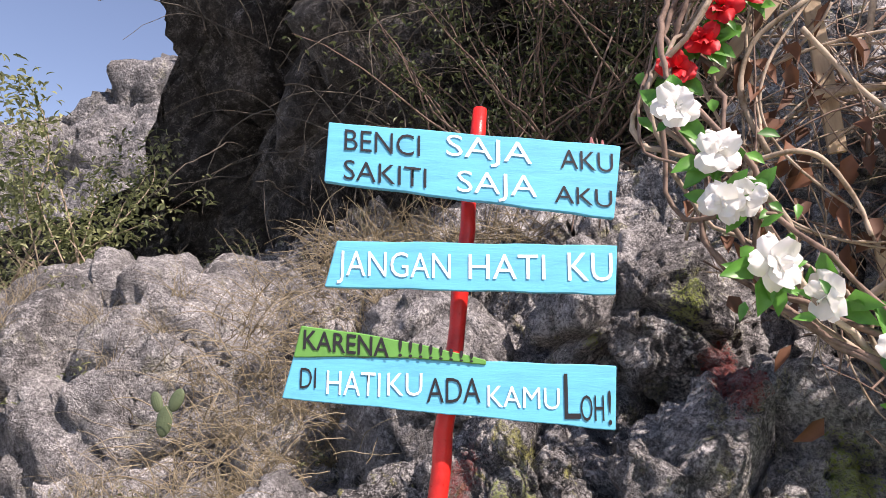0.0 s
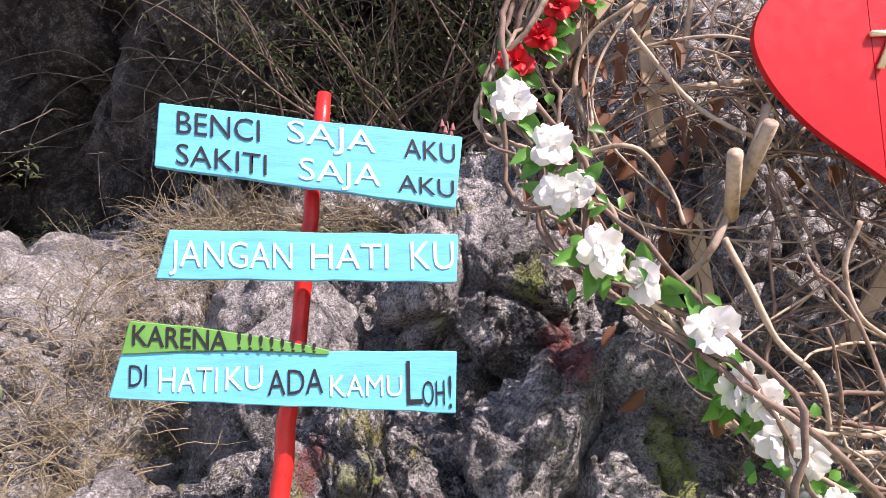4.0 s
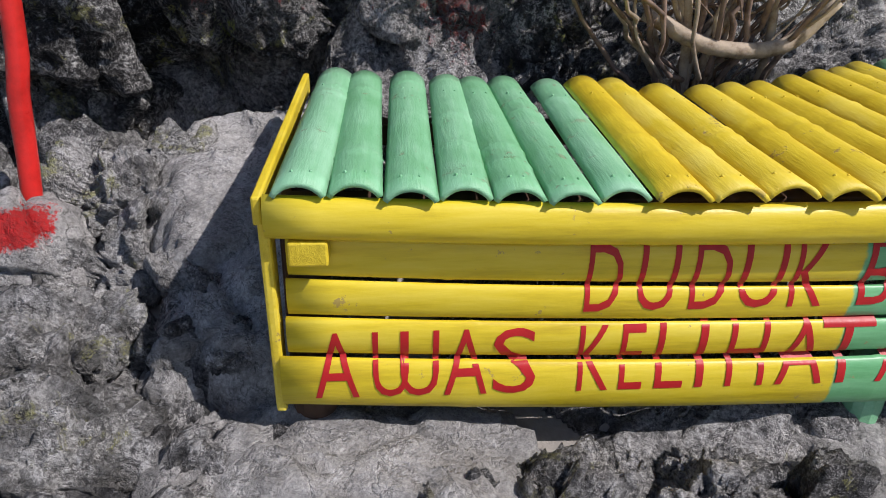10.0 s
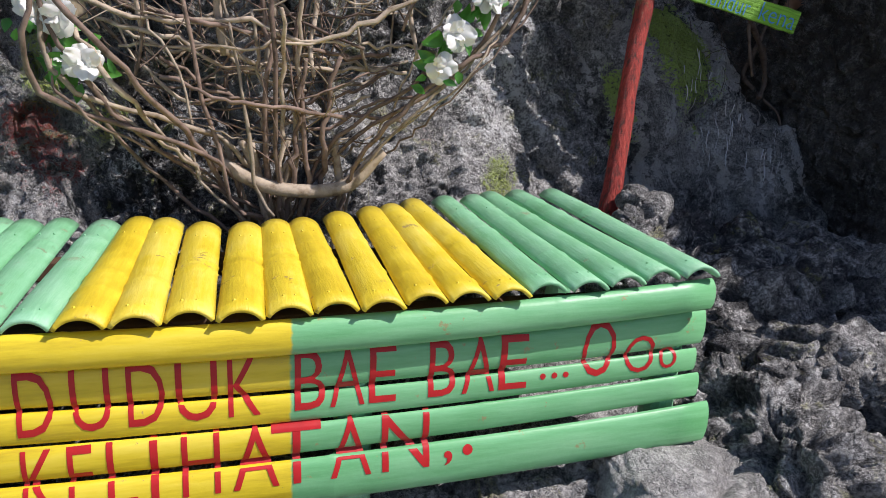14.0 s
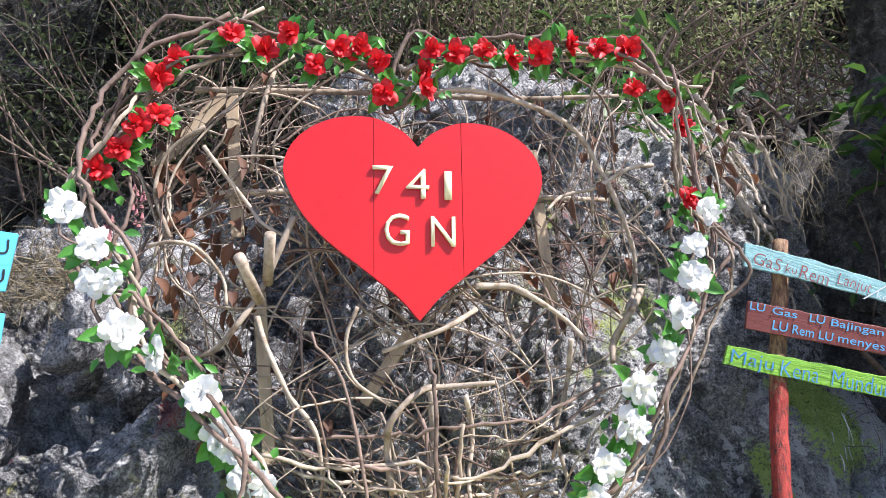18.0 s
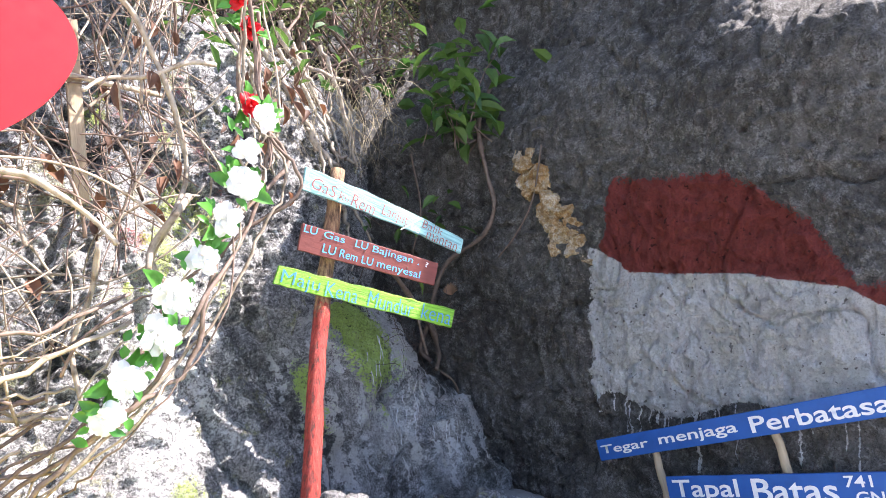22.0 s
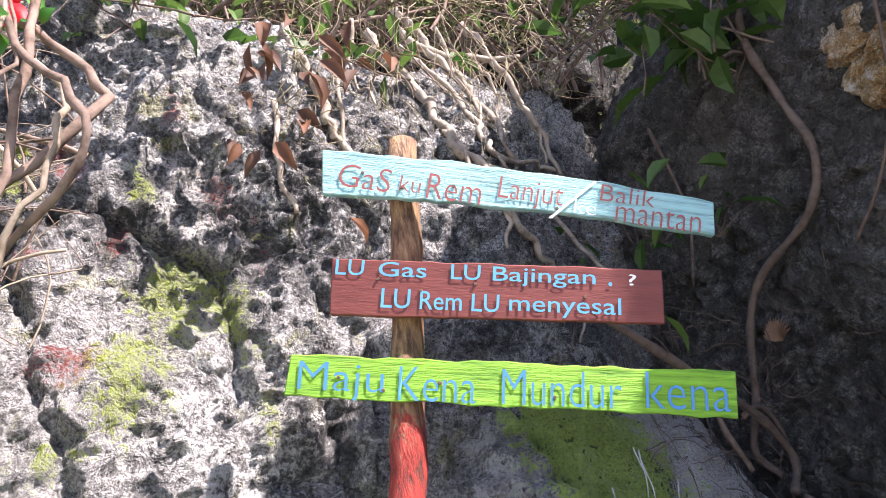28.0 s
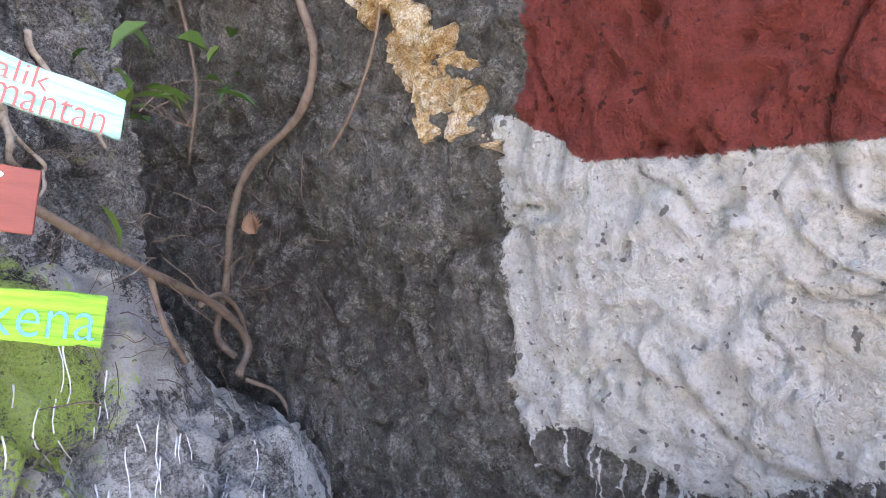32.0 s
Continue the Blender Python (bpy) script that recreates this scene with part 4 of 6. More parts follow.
def front_y(z, x):
    """The face of the front canes at a height."""
    best = 0.03
    for n, (l0, l1, r0, r1, x0, x1) in enumerate(FRONT):
        t = min(1, max(0, (x - x0) / (x1 - x0)))
        lo, hi = l0 + (r0 - l0) * t + sag(x), l1 + (r1 - l1) * t + sag(x)
        r, c = (hi - lo) / 2, (hi + lo) / 2
        if abs(z - c) < r:
            best = min(best, SETBACK[n] - (0.33 if n else 0.6) * math.sqrt(r * r - (z - c) ** 2))
    return best


# ---------- lettering ----------
def glyphs(text, bold=0.0):
    cu = bpy.data.curves.new("lettering", "FONT")
    cu.body, cu.size, cu.offset, cu.resolution_u = text, 1.0, bold, 3
    cu.extrude = 0.0
    ob = bpy.data.objects.new("lettering", cu)
    scene.collection.objects.link(ob)
    me = bpy.data.meshes.new_from_object(ob.evaluated_get(bpy.context.evaluated_depsgraph_get()))
    bpy.data.objects.remove(ob)
    return me


def fitted(text, bold=0.02):
    """Flat lettering scaled to the unit square."""
    me = glyphs(text, bold)
    bm = bmesh.new()
    bm.from_mesh(me)
    bpy.data.meshes.remove(me)
    xs, ys = [v.co.x for v in bm.verts], [v.co.y for v in bm.verts]
    for v in bm.verts:
        v.co = ((v.co.x - min(xs)) / (max(xs) - min(xs)), (v.co.y - min(ys)) / (max(ys) - min(ys)), 0)
    return bm


def bench_letter(ch, x0, x1, z0, z1, bold=-0.004):
    bm = fitted(ch, bold)
    for v in bm.verts:
        v.co = (x0 + v.co.x * (x1 - x0), 0, z0 + v.co.y * (z1 - z0))
    for k in range(1, 24):
        z = z0 + (z1 - z0) * k / 24
        bmesh.ops.bisect_plane(bm, geom=bm.verts[:] + bm.edges[:] + bm.faces[:], plane_co=(0, 0, z), plane_no=(0, 0, 1))
    for v in bm.verts:
        v.co.y = front_y(v.co.z, v.co.x) - 0.0012
    bmesh.ops.recalc_face_normals(bm, faces=bm.faces[:])
    part("letter", bm, LETTER_RED, bench)


for text, xs in (("DUDUK", (0.545, 0.61, 0.64, 0.71, 0.74, 0.81, 0.83, 0.91, 0.93, 0.995)), ("BAE", (1.065, 1.13, 1.14, 1.215, 1.225, 1.285)), ("BAE", (1.36, 1.425, 1.44, 1.52, 1.53, 1.60))):
    for k, ch in enumerate(text):
        up = 0.004 * xs[2 * k]
        bench_letter(ch, xs[2 * k], xs[2 * k + 1], 0.362 + up, 0.497 + up)
for k, ch in enumerate("..."):
    bench_letter(ch, 1.635 + 0.03 * k, 1.65 + 0.03 * k, 0.385, 0.40, 0.0)
for ch, a, b, c, d in (("O", 1.74, 1.83, 0.38, 0.525), ("O", 1.86, 1.945, 0.38, 0.48), ("o", 1.96, 2.01, 0.385, 0.44)):
    bench_letter(ch, a, b, c, d)
for text, xs in (("AUUAS", (0.06, 0.14, 0.165, 0.23, 0.215, 0.285, 0.295, 0.375, 0.385, 0.465)), ("KELIHATAN", (0.545, 0.605, 0.625, 0.67, 0.695, 0.75, 0.775, 0.79, 0.835, 0.91, 0.935, 1.03, 1.015, 1.12, 1.14, 1.23, 1.255, 1.365))):
    for k, ch in enumerate(text):
        bench_letter(ch, xs[2 * k], xs[2 * k + 1], 0.203, 0.335)
bench_letter(",", 1.4, 1.42, 0.2, 0.235, 0.0)
bench_letter(".", 1.445, 1.47, 0.22, 0.245, 0.0)


# ---------- sign boards ----------
def board_frame(at, along, up=(0, 0, 1)):
    """A frame whose x runs along the board and whose z is up it; y points into the hill."""
    x = Vector(along).normalized()
    z = Vector(up)
    y = z.cross(x).normalized()
    z = x.cross(y)
    m = Matrix((x, y, z)).transposed().to_4x4()
    return Matrix.Translation(at) @ m


def outline_board(corners, thick=0.018, rough=0.002, seed=0, n=14, bow=0.0):
    """A plank from its corner points, with slightly hewn long edges."""
    rnd = random.Random(seed)
    tl, tr, br, bl = [Vector((c[0], 0, c[1])) for c in corners]
    top = [tl.lerp(tr, k / n) for k in range(n + 1)]
    bot = [bl.lerp(br, k / n) for k in range(n + 1)]
    for k in range(1, n):
        top[k].z += rnd.uniform(-rough, rough) + bow * math.sin(math.pi * k / n)
        bot[k].z += rnd.uniform(-rough, rough) + bow * math.sin(math.pi * k / n)
    bm = bmesh.new()
    rows = [[bm.verts.new((p.x, y, p.z)) for p in line] for y in (-thick / 2, thick / 2) for line in (top, bot)]
    a, b, c, d = rows
    for k in range(n):
        bm.faces.new((b[k], b[k + 1], a[k + 1], a[k]))
        bm.faces.new((c[k], c[k + 1], d[k + 1], d[k]))
        bm.faces.new((a[k], a[k + 1], c[k + 1], c[k]))
        bm.faces.new((b[k + 1], b[k], d[k], d[k + 1]))
    bm.faces.new((a[0], c[0], d[0], b[0]))
    bm.faces.new((a[n], b[n], d[n], c[n]))
    bmesh.ops.recalc_face_normals(bm, faces=bm.faces[:])
    edges = [e for e in bm.edges if e.calc_face_angle(0) > 1.0]
    bmesh.ops.bevel(bm, geom=edges, offset=0.002, segments=1, affect="EDGES")
    return bm


def lettering(parent, text, mat, x0, x1, z0, z1, drop=0.0, front=-0.012, bold=0.02, name="lettering"):
    """Words lying on the front of a board; drop: how far they sink from start to end."""
    bm = fitted(text, bold)
    for v in bm.verts:
        v.co = (x0 + v.co.x * (x1 - x0), front, z0 + v.co.y * (z1 - z0) - drop * v.co.x)
    return part(name, bm, mat, parent)


def pole(name, parent, a, b, r, mat, knots=0.1, seed=0):
    rnd = random.Random(seed)
    a, b = Vector(a), Vector(b)
    s = Soup()
    n = 22
    pts = [a.lerp(b, k / n) + Vector((rnd.uniform(-1, 1), rnd.uniform(-1, 1), 0)) * r * 0.22 for k in range(n + 1)]
    s.tube(pts, [r * (1.12 - 0.25 * k / n) * (1 + knots * rnd.uniform(-1, 1)) for k in range(n + 1)], 14)
    return part(name, s.mesh(name), mat, parent)


sign_a = thing("signpost", "red wooden pole with three sky blue lettered boards, set in cement", "signpost")
pole("pole", sign_a, (-0.65, 0.565, 0.3), (-0.49, 0.70, 2.02), 0.021, RED_POLE, 0.08, 3)
PLANE_A = board_frame((-0.5, 0.57, 0.0), (0.958, 0.287, 0))
for corners in (((-0.310, 1.935), (0.36, 1.884), (0.338, 1.714), (-0.316, 1.795)), ((-0.283, 1.659), (0.343, 1.652), (0.335, 1.542), (-0.307, 1.556)), ((-0.368, 1.408), (0.331, 1.387), (0.324, 1.251), (-0.390, 1.316))):
    ob = part("board", outline_board(corners, 0.018, 0.0015, len(corners)), BLUE, sign_a)
    ob.matrix_basis = PLANE_A
boards_a = [c for c in sign_a.children if c.name.startswith("board")]
for text, mat, x0, x1, z0, z1, drop, b in (
        ("BENCI", BLACK, -0.272, -0.10, 1.868, 1.918, 0.014, 0), ("SAJA", WHITE, -0.04, 0.155, 1.842, 1.908, 0.02, 0), ("AKU", BLACK, 0.22, 0.34, 1.83, 1.875, 0.01, 0),
        ("SAKITI", BLACK, -0.272, -0.085, 1.80, 1.846, 0.02, 0), ("SAJA", WHITE, -0.015, 0.165, 1.757, 1.823, 0.012, 0), ("AKU", BLACK, 0.205, 0.335, 1.75, 1.79, 0.012, 0),
        ("JANGAN", WHITE, -0.28, -0.03, 1.563, 1.637, 0.006, 1), ("HATI", WHITE, 0.01, 0.18, 1.575, 1.63, 0.0, 1), ("KU", WHITE, 0.23, 0.33, 1.572, 1.635, 0.0, 1),
        ("DI", BLACK, -0.352, -0.318, 1.337, 1.38, 0.0, 2), ("HATI", WHITE, -0.295, -0.18, 1.325, 1.375, 0.005, 2), ("KU", WHITE, -0.165, -0.09, 1.322, 1.37, 0.0, 2),
        ("ADA", BLACK, -0.08, 0.035, 1.308, 1.36, 0.0, 2), ("KAMU", WHITE, 0.05, 0.205, 1.30, 1.345, 0.006, 2), ("L", BLACK, 0.215, 0.25, 1.275, 1.37, 0.0, 2), ("OH", BLACK, 0.25, 0.30, 1.27, 1.325, 0.0, 2), ("!", BLACK, 0.309, 0.316, 1.262, 1.335, 0.0, 2)):
    lettering(boards_a[b], text, mat, x0, x1, z0, z1, drop, -0.0115, -0.004)
karena = outline_board(((-0.352, 1.47), (0.05, 1.398), (0.05, 1.388), (-0.366, 1.402)), 0.012, 0.001, 4, 14, 0.008)
kb = part("word_strip", karena, GREEN_WORD, sign_a, "grass green wavy strip with black letters")
kb.matrix_basis = Matrix.Translation((0, -0.008, 0)) @ PLANE_A
lettering(kb, "KARENA", BLACK, -0.345, -0.16, 1.42, 1.462, 0.018, -0.008, 0.01)
for k in range(8):
    lettering(kb, "!", BLACK, -0.14 + 0.022 * k, -0.132 + 0.022 * k, 1.404 - 0.0015 * k, 1.442 - 0.004 * k, 0.0, -0.008, 0.01)

def nail_head(parent, x, z, front):
    nb = bmesh.new()
    bmesh.ops.create_cone(nb, segments=8, radius1=0.004, radius2=0.003, depth=0.004, cap_ends=True, matrix=Matrix.Translation((x, front, z)) @ Matrix.Rotation(radians(90), 4, "X"))
    part("nail", nb, IRON, parent)


IRON = plain_material("rusty nail heads", (0.16, 0.10, 0.07), 0.6, 0.3, 60, 0.001)

# ---------- signpost at the leaning rock ----------
sign_c = thing("signpost", "bark-covered post with three hewn lettered planks, its foot painted red", "signpost")
def bark_post():
    """Bark, brown above and daubed red below."""
    mat, nt, bsdf = material("bark post with red paint")
    pos = nt.nodes.new("ShaderNodeNewGeometry").outputs["Position"]
    sep = nt.nodes.new("ShaderNodeSeparateXYZ")
    nt.links.new(pos, sep.inputs[0])
    mp = nt.nodes.new("ShaderNodeMapping")
    mp.inputs["Scale"].default_value = (1, 1, 0.22)
    nt.links.new(pos, mp.inputs[0])
    grain, grit = noise_node(nt, mp.outputs[0], 70, 6, 0.7), noise_node(nt, pos, 30, 6, 0.7)
    bark = ramp(nt, grain.outputs[0], (0.35, (0.07, 0.035, 0.02)), (0.5, (0.24, 0.13, 0.07)), (0.68, (0.46, 0.30, 0.15))).outputs[0]
    red = ramp(nt, grain.outputs[0], (0.36, (0.10, 0.03, 0.02)), (0.5, (0.34, 0.035, 0.025)), (0.62, (0.46, 0.06, 0.04)), (0.74, (0.50, 0.26, 0.17))).outputs[0]
    h = maths(nt, "ADD", sep.outputs[2], maths(nt, "MULTIPLY", grit.outputs[0], 0.35))
    nt.links.new(mix(nt, step(nt, h, 1.56, 1.50), bark, red), bsdf.inputs["Base Color"])
    bsdf.inputs["Roughness"].default_value = 0.75
    bump(nt, bsdf, grain.outputs[0], 1.0, 0.012)
    return mat


POST_C = bark_post()
s = Soup()
post_line = [(2.33, 0.97, 0.3), (2.42, 1.08, 0.7), (2.555, 1.25, 1.28), (2.61, 1.285, 1.6), (2.665, 1.295, 1.985)]
pr = random.Random(9)
run = []
for k in range(4):
    run += [Vector(post_line[k]).lerp(Vector(post_line[k + 1]), i / 6) for i in range(6)]
run.append(Vector(post_line[-1]))
s.tube([p + Vector((pr.gauss(0, 0.003), pr.gauss(0, 0.003), 0)) for p in run], [0.036 * (1.1 - 0.008 * k) * (1 + pr.uniform(-0.05, 0.05)) for k in range(len(run))], 16)
part("post", s.mesh("post"), POST_C, sign_c)
PALE = plain_material("pale turquoise plank paint", (0.32, 0.58, 0.58), 0.7, 0.3, 9, 0.012, second=(0.13, 0.27, 0.28), stretch=(1, 12, 12))
BROWN = plain_material("red brown plank paint", (0.21, 0.055, 0.045), 0.6, 0.2, 7, 0.003, stretch=(1, 6, 6))
LIME = plain_material("lime green plank paint", (0.22, 0.48, 0.04), 0.65, 0.5, 9, 0.012, second=(0.09, 0.25, 0.02), stretch=(1, 12, 12))
PINK = plain_material("faded red letter paint", (0.36, 0.10, 0.09), 0.6, 0.15, 25, 0.001)
PALE_BLUE = plain_material("light blue letter paint", (0.12, 0.42, 0.70), 0.55, 0.1, 30, 0.001)
DEEP_BLUE = plain_material("mid blue letter paint", (0.08, 0.30, 0.62), 0.55, 0.15, 30, 0.001)
for mat, at, along, corners, words, seed in (
        (PALE, (2.482, 1.272, 1.971), (0.758, -0.188, -0.285), ((0, 0), (0.832, -0.002), (0.84, -0.072), (0.022, -0.1)),
         (("GaS", PINK, 0.05, 0.165, -0.078, -0.026), ("ku", PINK, 0.185, 0.23, -0.07, -0.035), ("Rem", PINK, 0.245, 0.36, -0.078, -0.022), ("Lanjut", PINK, 0.395, 0.53, -0.07, -0.008), ("/", WHITE, 0.505, 0.595, -0.085, 0.008), ("ke", WHITE, 0.555, 0.60, -0.066, -0.036), ("Balik", PINK, 0.605, 0.715, -0.032, 0.004), ("mantan", PINK, 0.64, 0.81, -0.073, -0.034)), 11),
        (BROWN, (2.47, 1.268, 1.722), (0.634, -0.157, -0.156), ((0, 0), (0.671, 0.0), (0.674, -0.108), (0.006, -0.118)),
         (("LU", PALE_BLUE, 0.01, 0.07, -0.035, -0.002), ("Gas", PALE_BLUE, 0.1, 0.2, -0.035, -0.004), ("LU", PALE_BLUE, 0.25, 0.31, -0.036, -0.004), ("Bajingan", PALE_BLUE, 0.335, 0.54, -0.045, -0.006), (".", PALE_BLUE, 0.565, 0.573, -0.038, -0.03), ("?", WHITE, 0.605, 0.62, -0.035, -0.012), ("LU", PALE_BLUE, 0.11, 0.17, -0.1, -0.06), ("Rem", PALE_BLUE, 0.19, 0.275, -0.1, -0.062), ("LU", PALE_BLUE, 0.295, 0.35, -0.1, -0.064), ("menyesal", PALE_BLUE, 0.37, 0.59, -0.106, -0.062)), 13),
        (LIME, (2.363, 1.272, 1.537), (0.814, -0.194, -0.192), ((0, 0), (0.858, 0.002), (0.858, -0.086), (-0.006, -0.08)),
         (("Maju", PALE_BLUE, 0.02, 0.19, -0.085, -0.012), ("Kena", PALE_BLUE, 0.22, 0.37, -0.08, -0.015), ("Mundur", PALE_BLUE, 0.42, 0.645, -0.078, -0.012), ("kena", PALE_BLUE, 0.69, 0.845, -0.074, -0.006)), 17)):
    ob = part("plank", outline_board(corners, 0.022, 0.0015 if seed == 13 else 0.003, seed, 26, 0.014 if seed == 11 else 0.0), mat, sign_c)
    ob.matrix_basis = board_frame(at, along)
    for x in (0.10, 0.19, 0.30, 0.52):
        nail_head(ob, x, -0.05 - 0.012 * math.sin(x * 40), -0.0125)
    for w in words:
        lettering(ob, w[0], DEEP_BLUE if mat is LIME else w[1], *w[2:], 0.0, -0.0135, -0.026 if w[0] == "/" else 0.004 if mat is BROWN else -0.012)

# ---------- blue boards under the flag ----------
NAVY = plain_material("deep blue board paint", (0.02, 0.10, 0.36), 0.5, 0.2, 8, 0.002)
for at, along, corners, words, label in (
        ((3.99, 0.87, 0.665), (0.05, -1.33, 0.385), ((0, 0), (1.55, 0.012), (1.55, -0.10), (0.0, -0.105)), (("Tegar", 0.02, 0.30, -0.085, -0.03), ("menjaga", 0.36, 0.76, -0.085, -0.025), ("Perbatasan", 0.82, 1.45, -0.085, -0.015)), "deep blue board with white words under the painted flag"),
        ((3.97, 0.46, 0.56), (0.05, -0.87, 0.17), ((0, 0), (0.95, 0.0), (0.95, -0.13), (0, -0.13)), (("Tapal", 0.03, 0.34, -0.115, -0.015), ("Batas", 0.40, 0.74, -0.115, -0.015), ("741", 0.77, 0.87, -0.055, -0.01), ("GN", 0.8, 0.9, -0.115, -0.07)), "deep blue board with white words and numbers")):
    sb = thing("sign_board", label, "sign", "", board_frame(at, along))
    ob = part("board", outline_board(corners, 0.02, 0.001, 5), NAVY, sb)
    for w in words:
        lettering(ob, w[0], WHITE, *w[1:], 0.0, -0.0125, 0.015)
    pole("stake", sb, (0.3, 0.03, -0.75), (0.3, 0.03, -0.02), 0.02, STAKE)
    pole("stake", sb, (0.9, 0.03, -0.95), (0.9, 0.03, -0.02), 0.02, STAKE)


def spline(pts, n):
    """A smooth run through a few points."""
    p = [Vector(q) for q in pts]
    p = [p[0] * 2 - p[1]] + p + [p[-1] * 2 - p[-2]]
    out = []
    for i in range(1, len(p) - 2):
        for k in range(n):
            t = k / n
            a, b, c, d = p[i - 1], p[i], p[i + 1], p[i + 2]
            out.append(0.5 * (2 * b + (c - a) * t + (2 * a - 5 * b + 4 * c - d) * t * t + (3 * b - a - 3 * c + d) * t ** 3))
    return out + [p[-2]]


# ---------- red heart ----------
def heart_outline():
    half = spline([(0.0, 0, 0.27), (0.06, 0, 0.345), (0.18, 0, 0.405), (0.33, 0, 0.385), (0.45, 0, 0.29), (0.5, 0, 0.15), (0.46, 0, -0.01), (0.36, 0, -0.17), (0.2, 0, -0.33), (0.08, 0, -0.45), (0.0, 0, -0.56)], 5)
    return [(p.x, p.z) for p in half] + [(-p.x, p.z) for p in half[-2:0:-1]]


heart = thing("heart_board", "glossy red heart of three joined boards with cream numbers and letters", "heart sign", "", board_frame((1.035, 0.86, 2.035), (0.99, 0.10, 0)))
pts = heart_outline()
for lo, hi in ((-0.6, -0.1555), (-0.1535, 0.1545), (0.1565, 0.6)):
    bm = bmesh.new()
    loop = [bm.verts.new((x * 0.91, -0.011, z * 0.725)) for x, z in pts]
    face = bm.faces.new(loop)
    ext = bmesh.ops.extrude_face_region(bm, geom=[face])
    bmesh.ops.translate(bm, vec=(0, 0.022, 0), verts=[v for v in ext["geom"] if isinstance(v, bmesh.types.BMVert)])
    for x, side in ((lo, -1), (hi, 1)):
        bmesh.ops.bisect_plane(bm, geom=bm.verts[:] + bm.edges[:] + bm.faces[:], plane_co=(x, 0, 0), plane_no=(side, 0, 0), clear_outer=True)
        holes = [e for e in bm.edges if e.is_boundary]
        if holes:
            bmesh.ops.holes_fill(bm, edges=holes)
    bmesh.ops.recalc_face_normals(bm, faces=bm.faces[:])
    part("board", bm, HEART_RED, heart)
for ch, x0, x1, z0, z1 in (("7", -0.16, -0.09, 0.02, 0.12), ("4", -0.045, 0.035, 0.01, 0.115), ("1", 0.09, 0.115, 0.01, 0.11), ("G", -0.12, -0.035, -0.155, -0.045), ("N", 0.04, 0.125, -0.155, -0.05)):
    bm = fitted(ch, -0.004)
    for v in bm.verts:
        v.co = (x0 + v.co.x * (x1 - x0), -0.013, z0 + v.co.y * (z1 - z0))
    ext = bmesh.ops.extrude_face_region(bm, geom=bm.faces[:])
    bmesh.ops.translate(bm, vec=(0, -0.012, 0), verts=[v for v in ext["geom"] if isinstance(v, bmesh.types.BMVert)])
    bmesh.ops.recalc_face_normals(bm, faces=bm.faces[:])
    part("letter", bm, CREAM, heart)

# ---------- vine arch ----------
arch = thing("vine_arch", "heart-shaped arch of tangled dry brown vines behind the bench", "vine arch")
RND = random.Random(11)


LEFT_RIM = ((1.02, 0.98, 0.55), (0.85, 0.85, 0.78), (0.60, 0.66, 1.02), (0.45, 0.70, 1.28), (0.22, 0.72, 1.55), (0.05, 0.78, 1.78), (-0.04, 0.86, 2.05), (0.04, 0.88, 2.28), (0.20, 0.88, 2.52), (0.42, 0.88, 2.62))
TOP_RIM = ((0.42, 0.88, 2.62), (0.72, 0.9, 2.6), (0.93, 0.92, 2.48), (1.0, 0.92, 2.45), (1.1, 0.9, 2.58), (1.45, 0.88, 2.63), (1.8, 0.86, 2.62), (1.97, 0.82, 2.42))
RIGHT_RIM = ((1.97, 0.82, 2.42), (2.06, 0.80, 2.1), (2.05, 0.78, 1.85), (1.96, 0.76, 1.6), (1.80, 0.75, 1.32), (1.58, 0.76, 1.06), (1.35, 0.88, 0.82), (1.2, 0.98, 0.55))
def gnarled(pts, amount=0.004):
    """Small kinks along a stem."""
    return [p + Vector((RND.gauss(0, amount), RND.gauss(0, amount), RND.gauss(0, amount))) for p in pts]


for rim, reps in ((LEFT_RIM, 8), (TOP_RIM, 4), (RIGHT_RIM, 7)):
    for k in range(reps):
        j = [Vector((RND.gauss(0, 0.055), RND.gauss(0, 0.045), RND.gauss(0, 0.055))) for _ in rim]
        pts = gnarled(spline([Vector(p) + q for p, q in zip(rim, j)], 7), 0.005)
        r = RND.uniform(0.003, 0.0085)
        s = Soup()
        s.tube(pts, [r * RND.uniform(0.85, 1.15) for _ in pts], 6)
        part("stem", s.mesh("stem"), STEM if k % 3 == 0 else TWIG, arch)


def in_heart(x, z):
    u = (x - 0.99) / 1.02
    zz = 0.62 + 1.0 * abs(u) ** 1.15 * 1.15
    return abs(u) < 1 and zz < z < 2.62


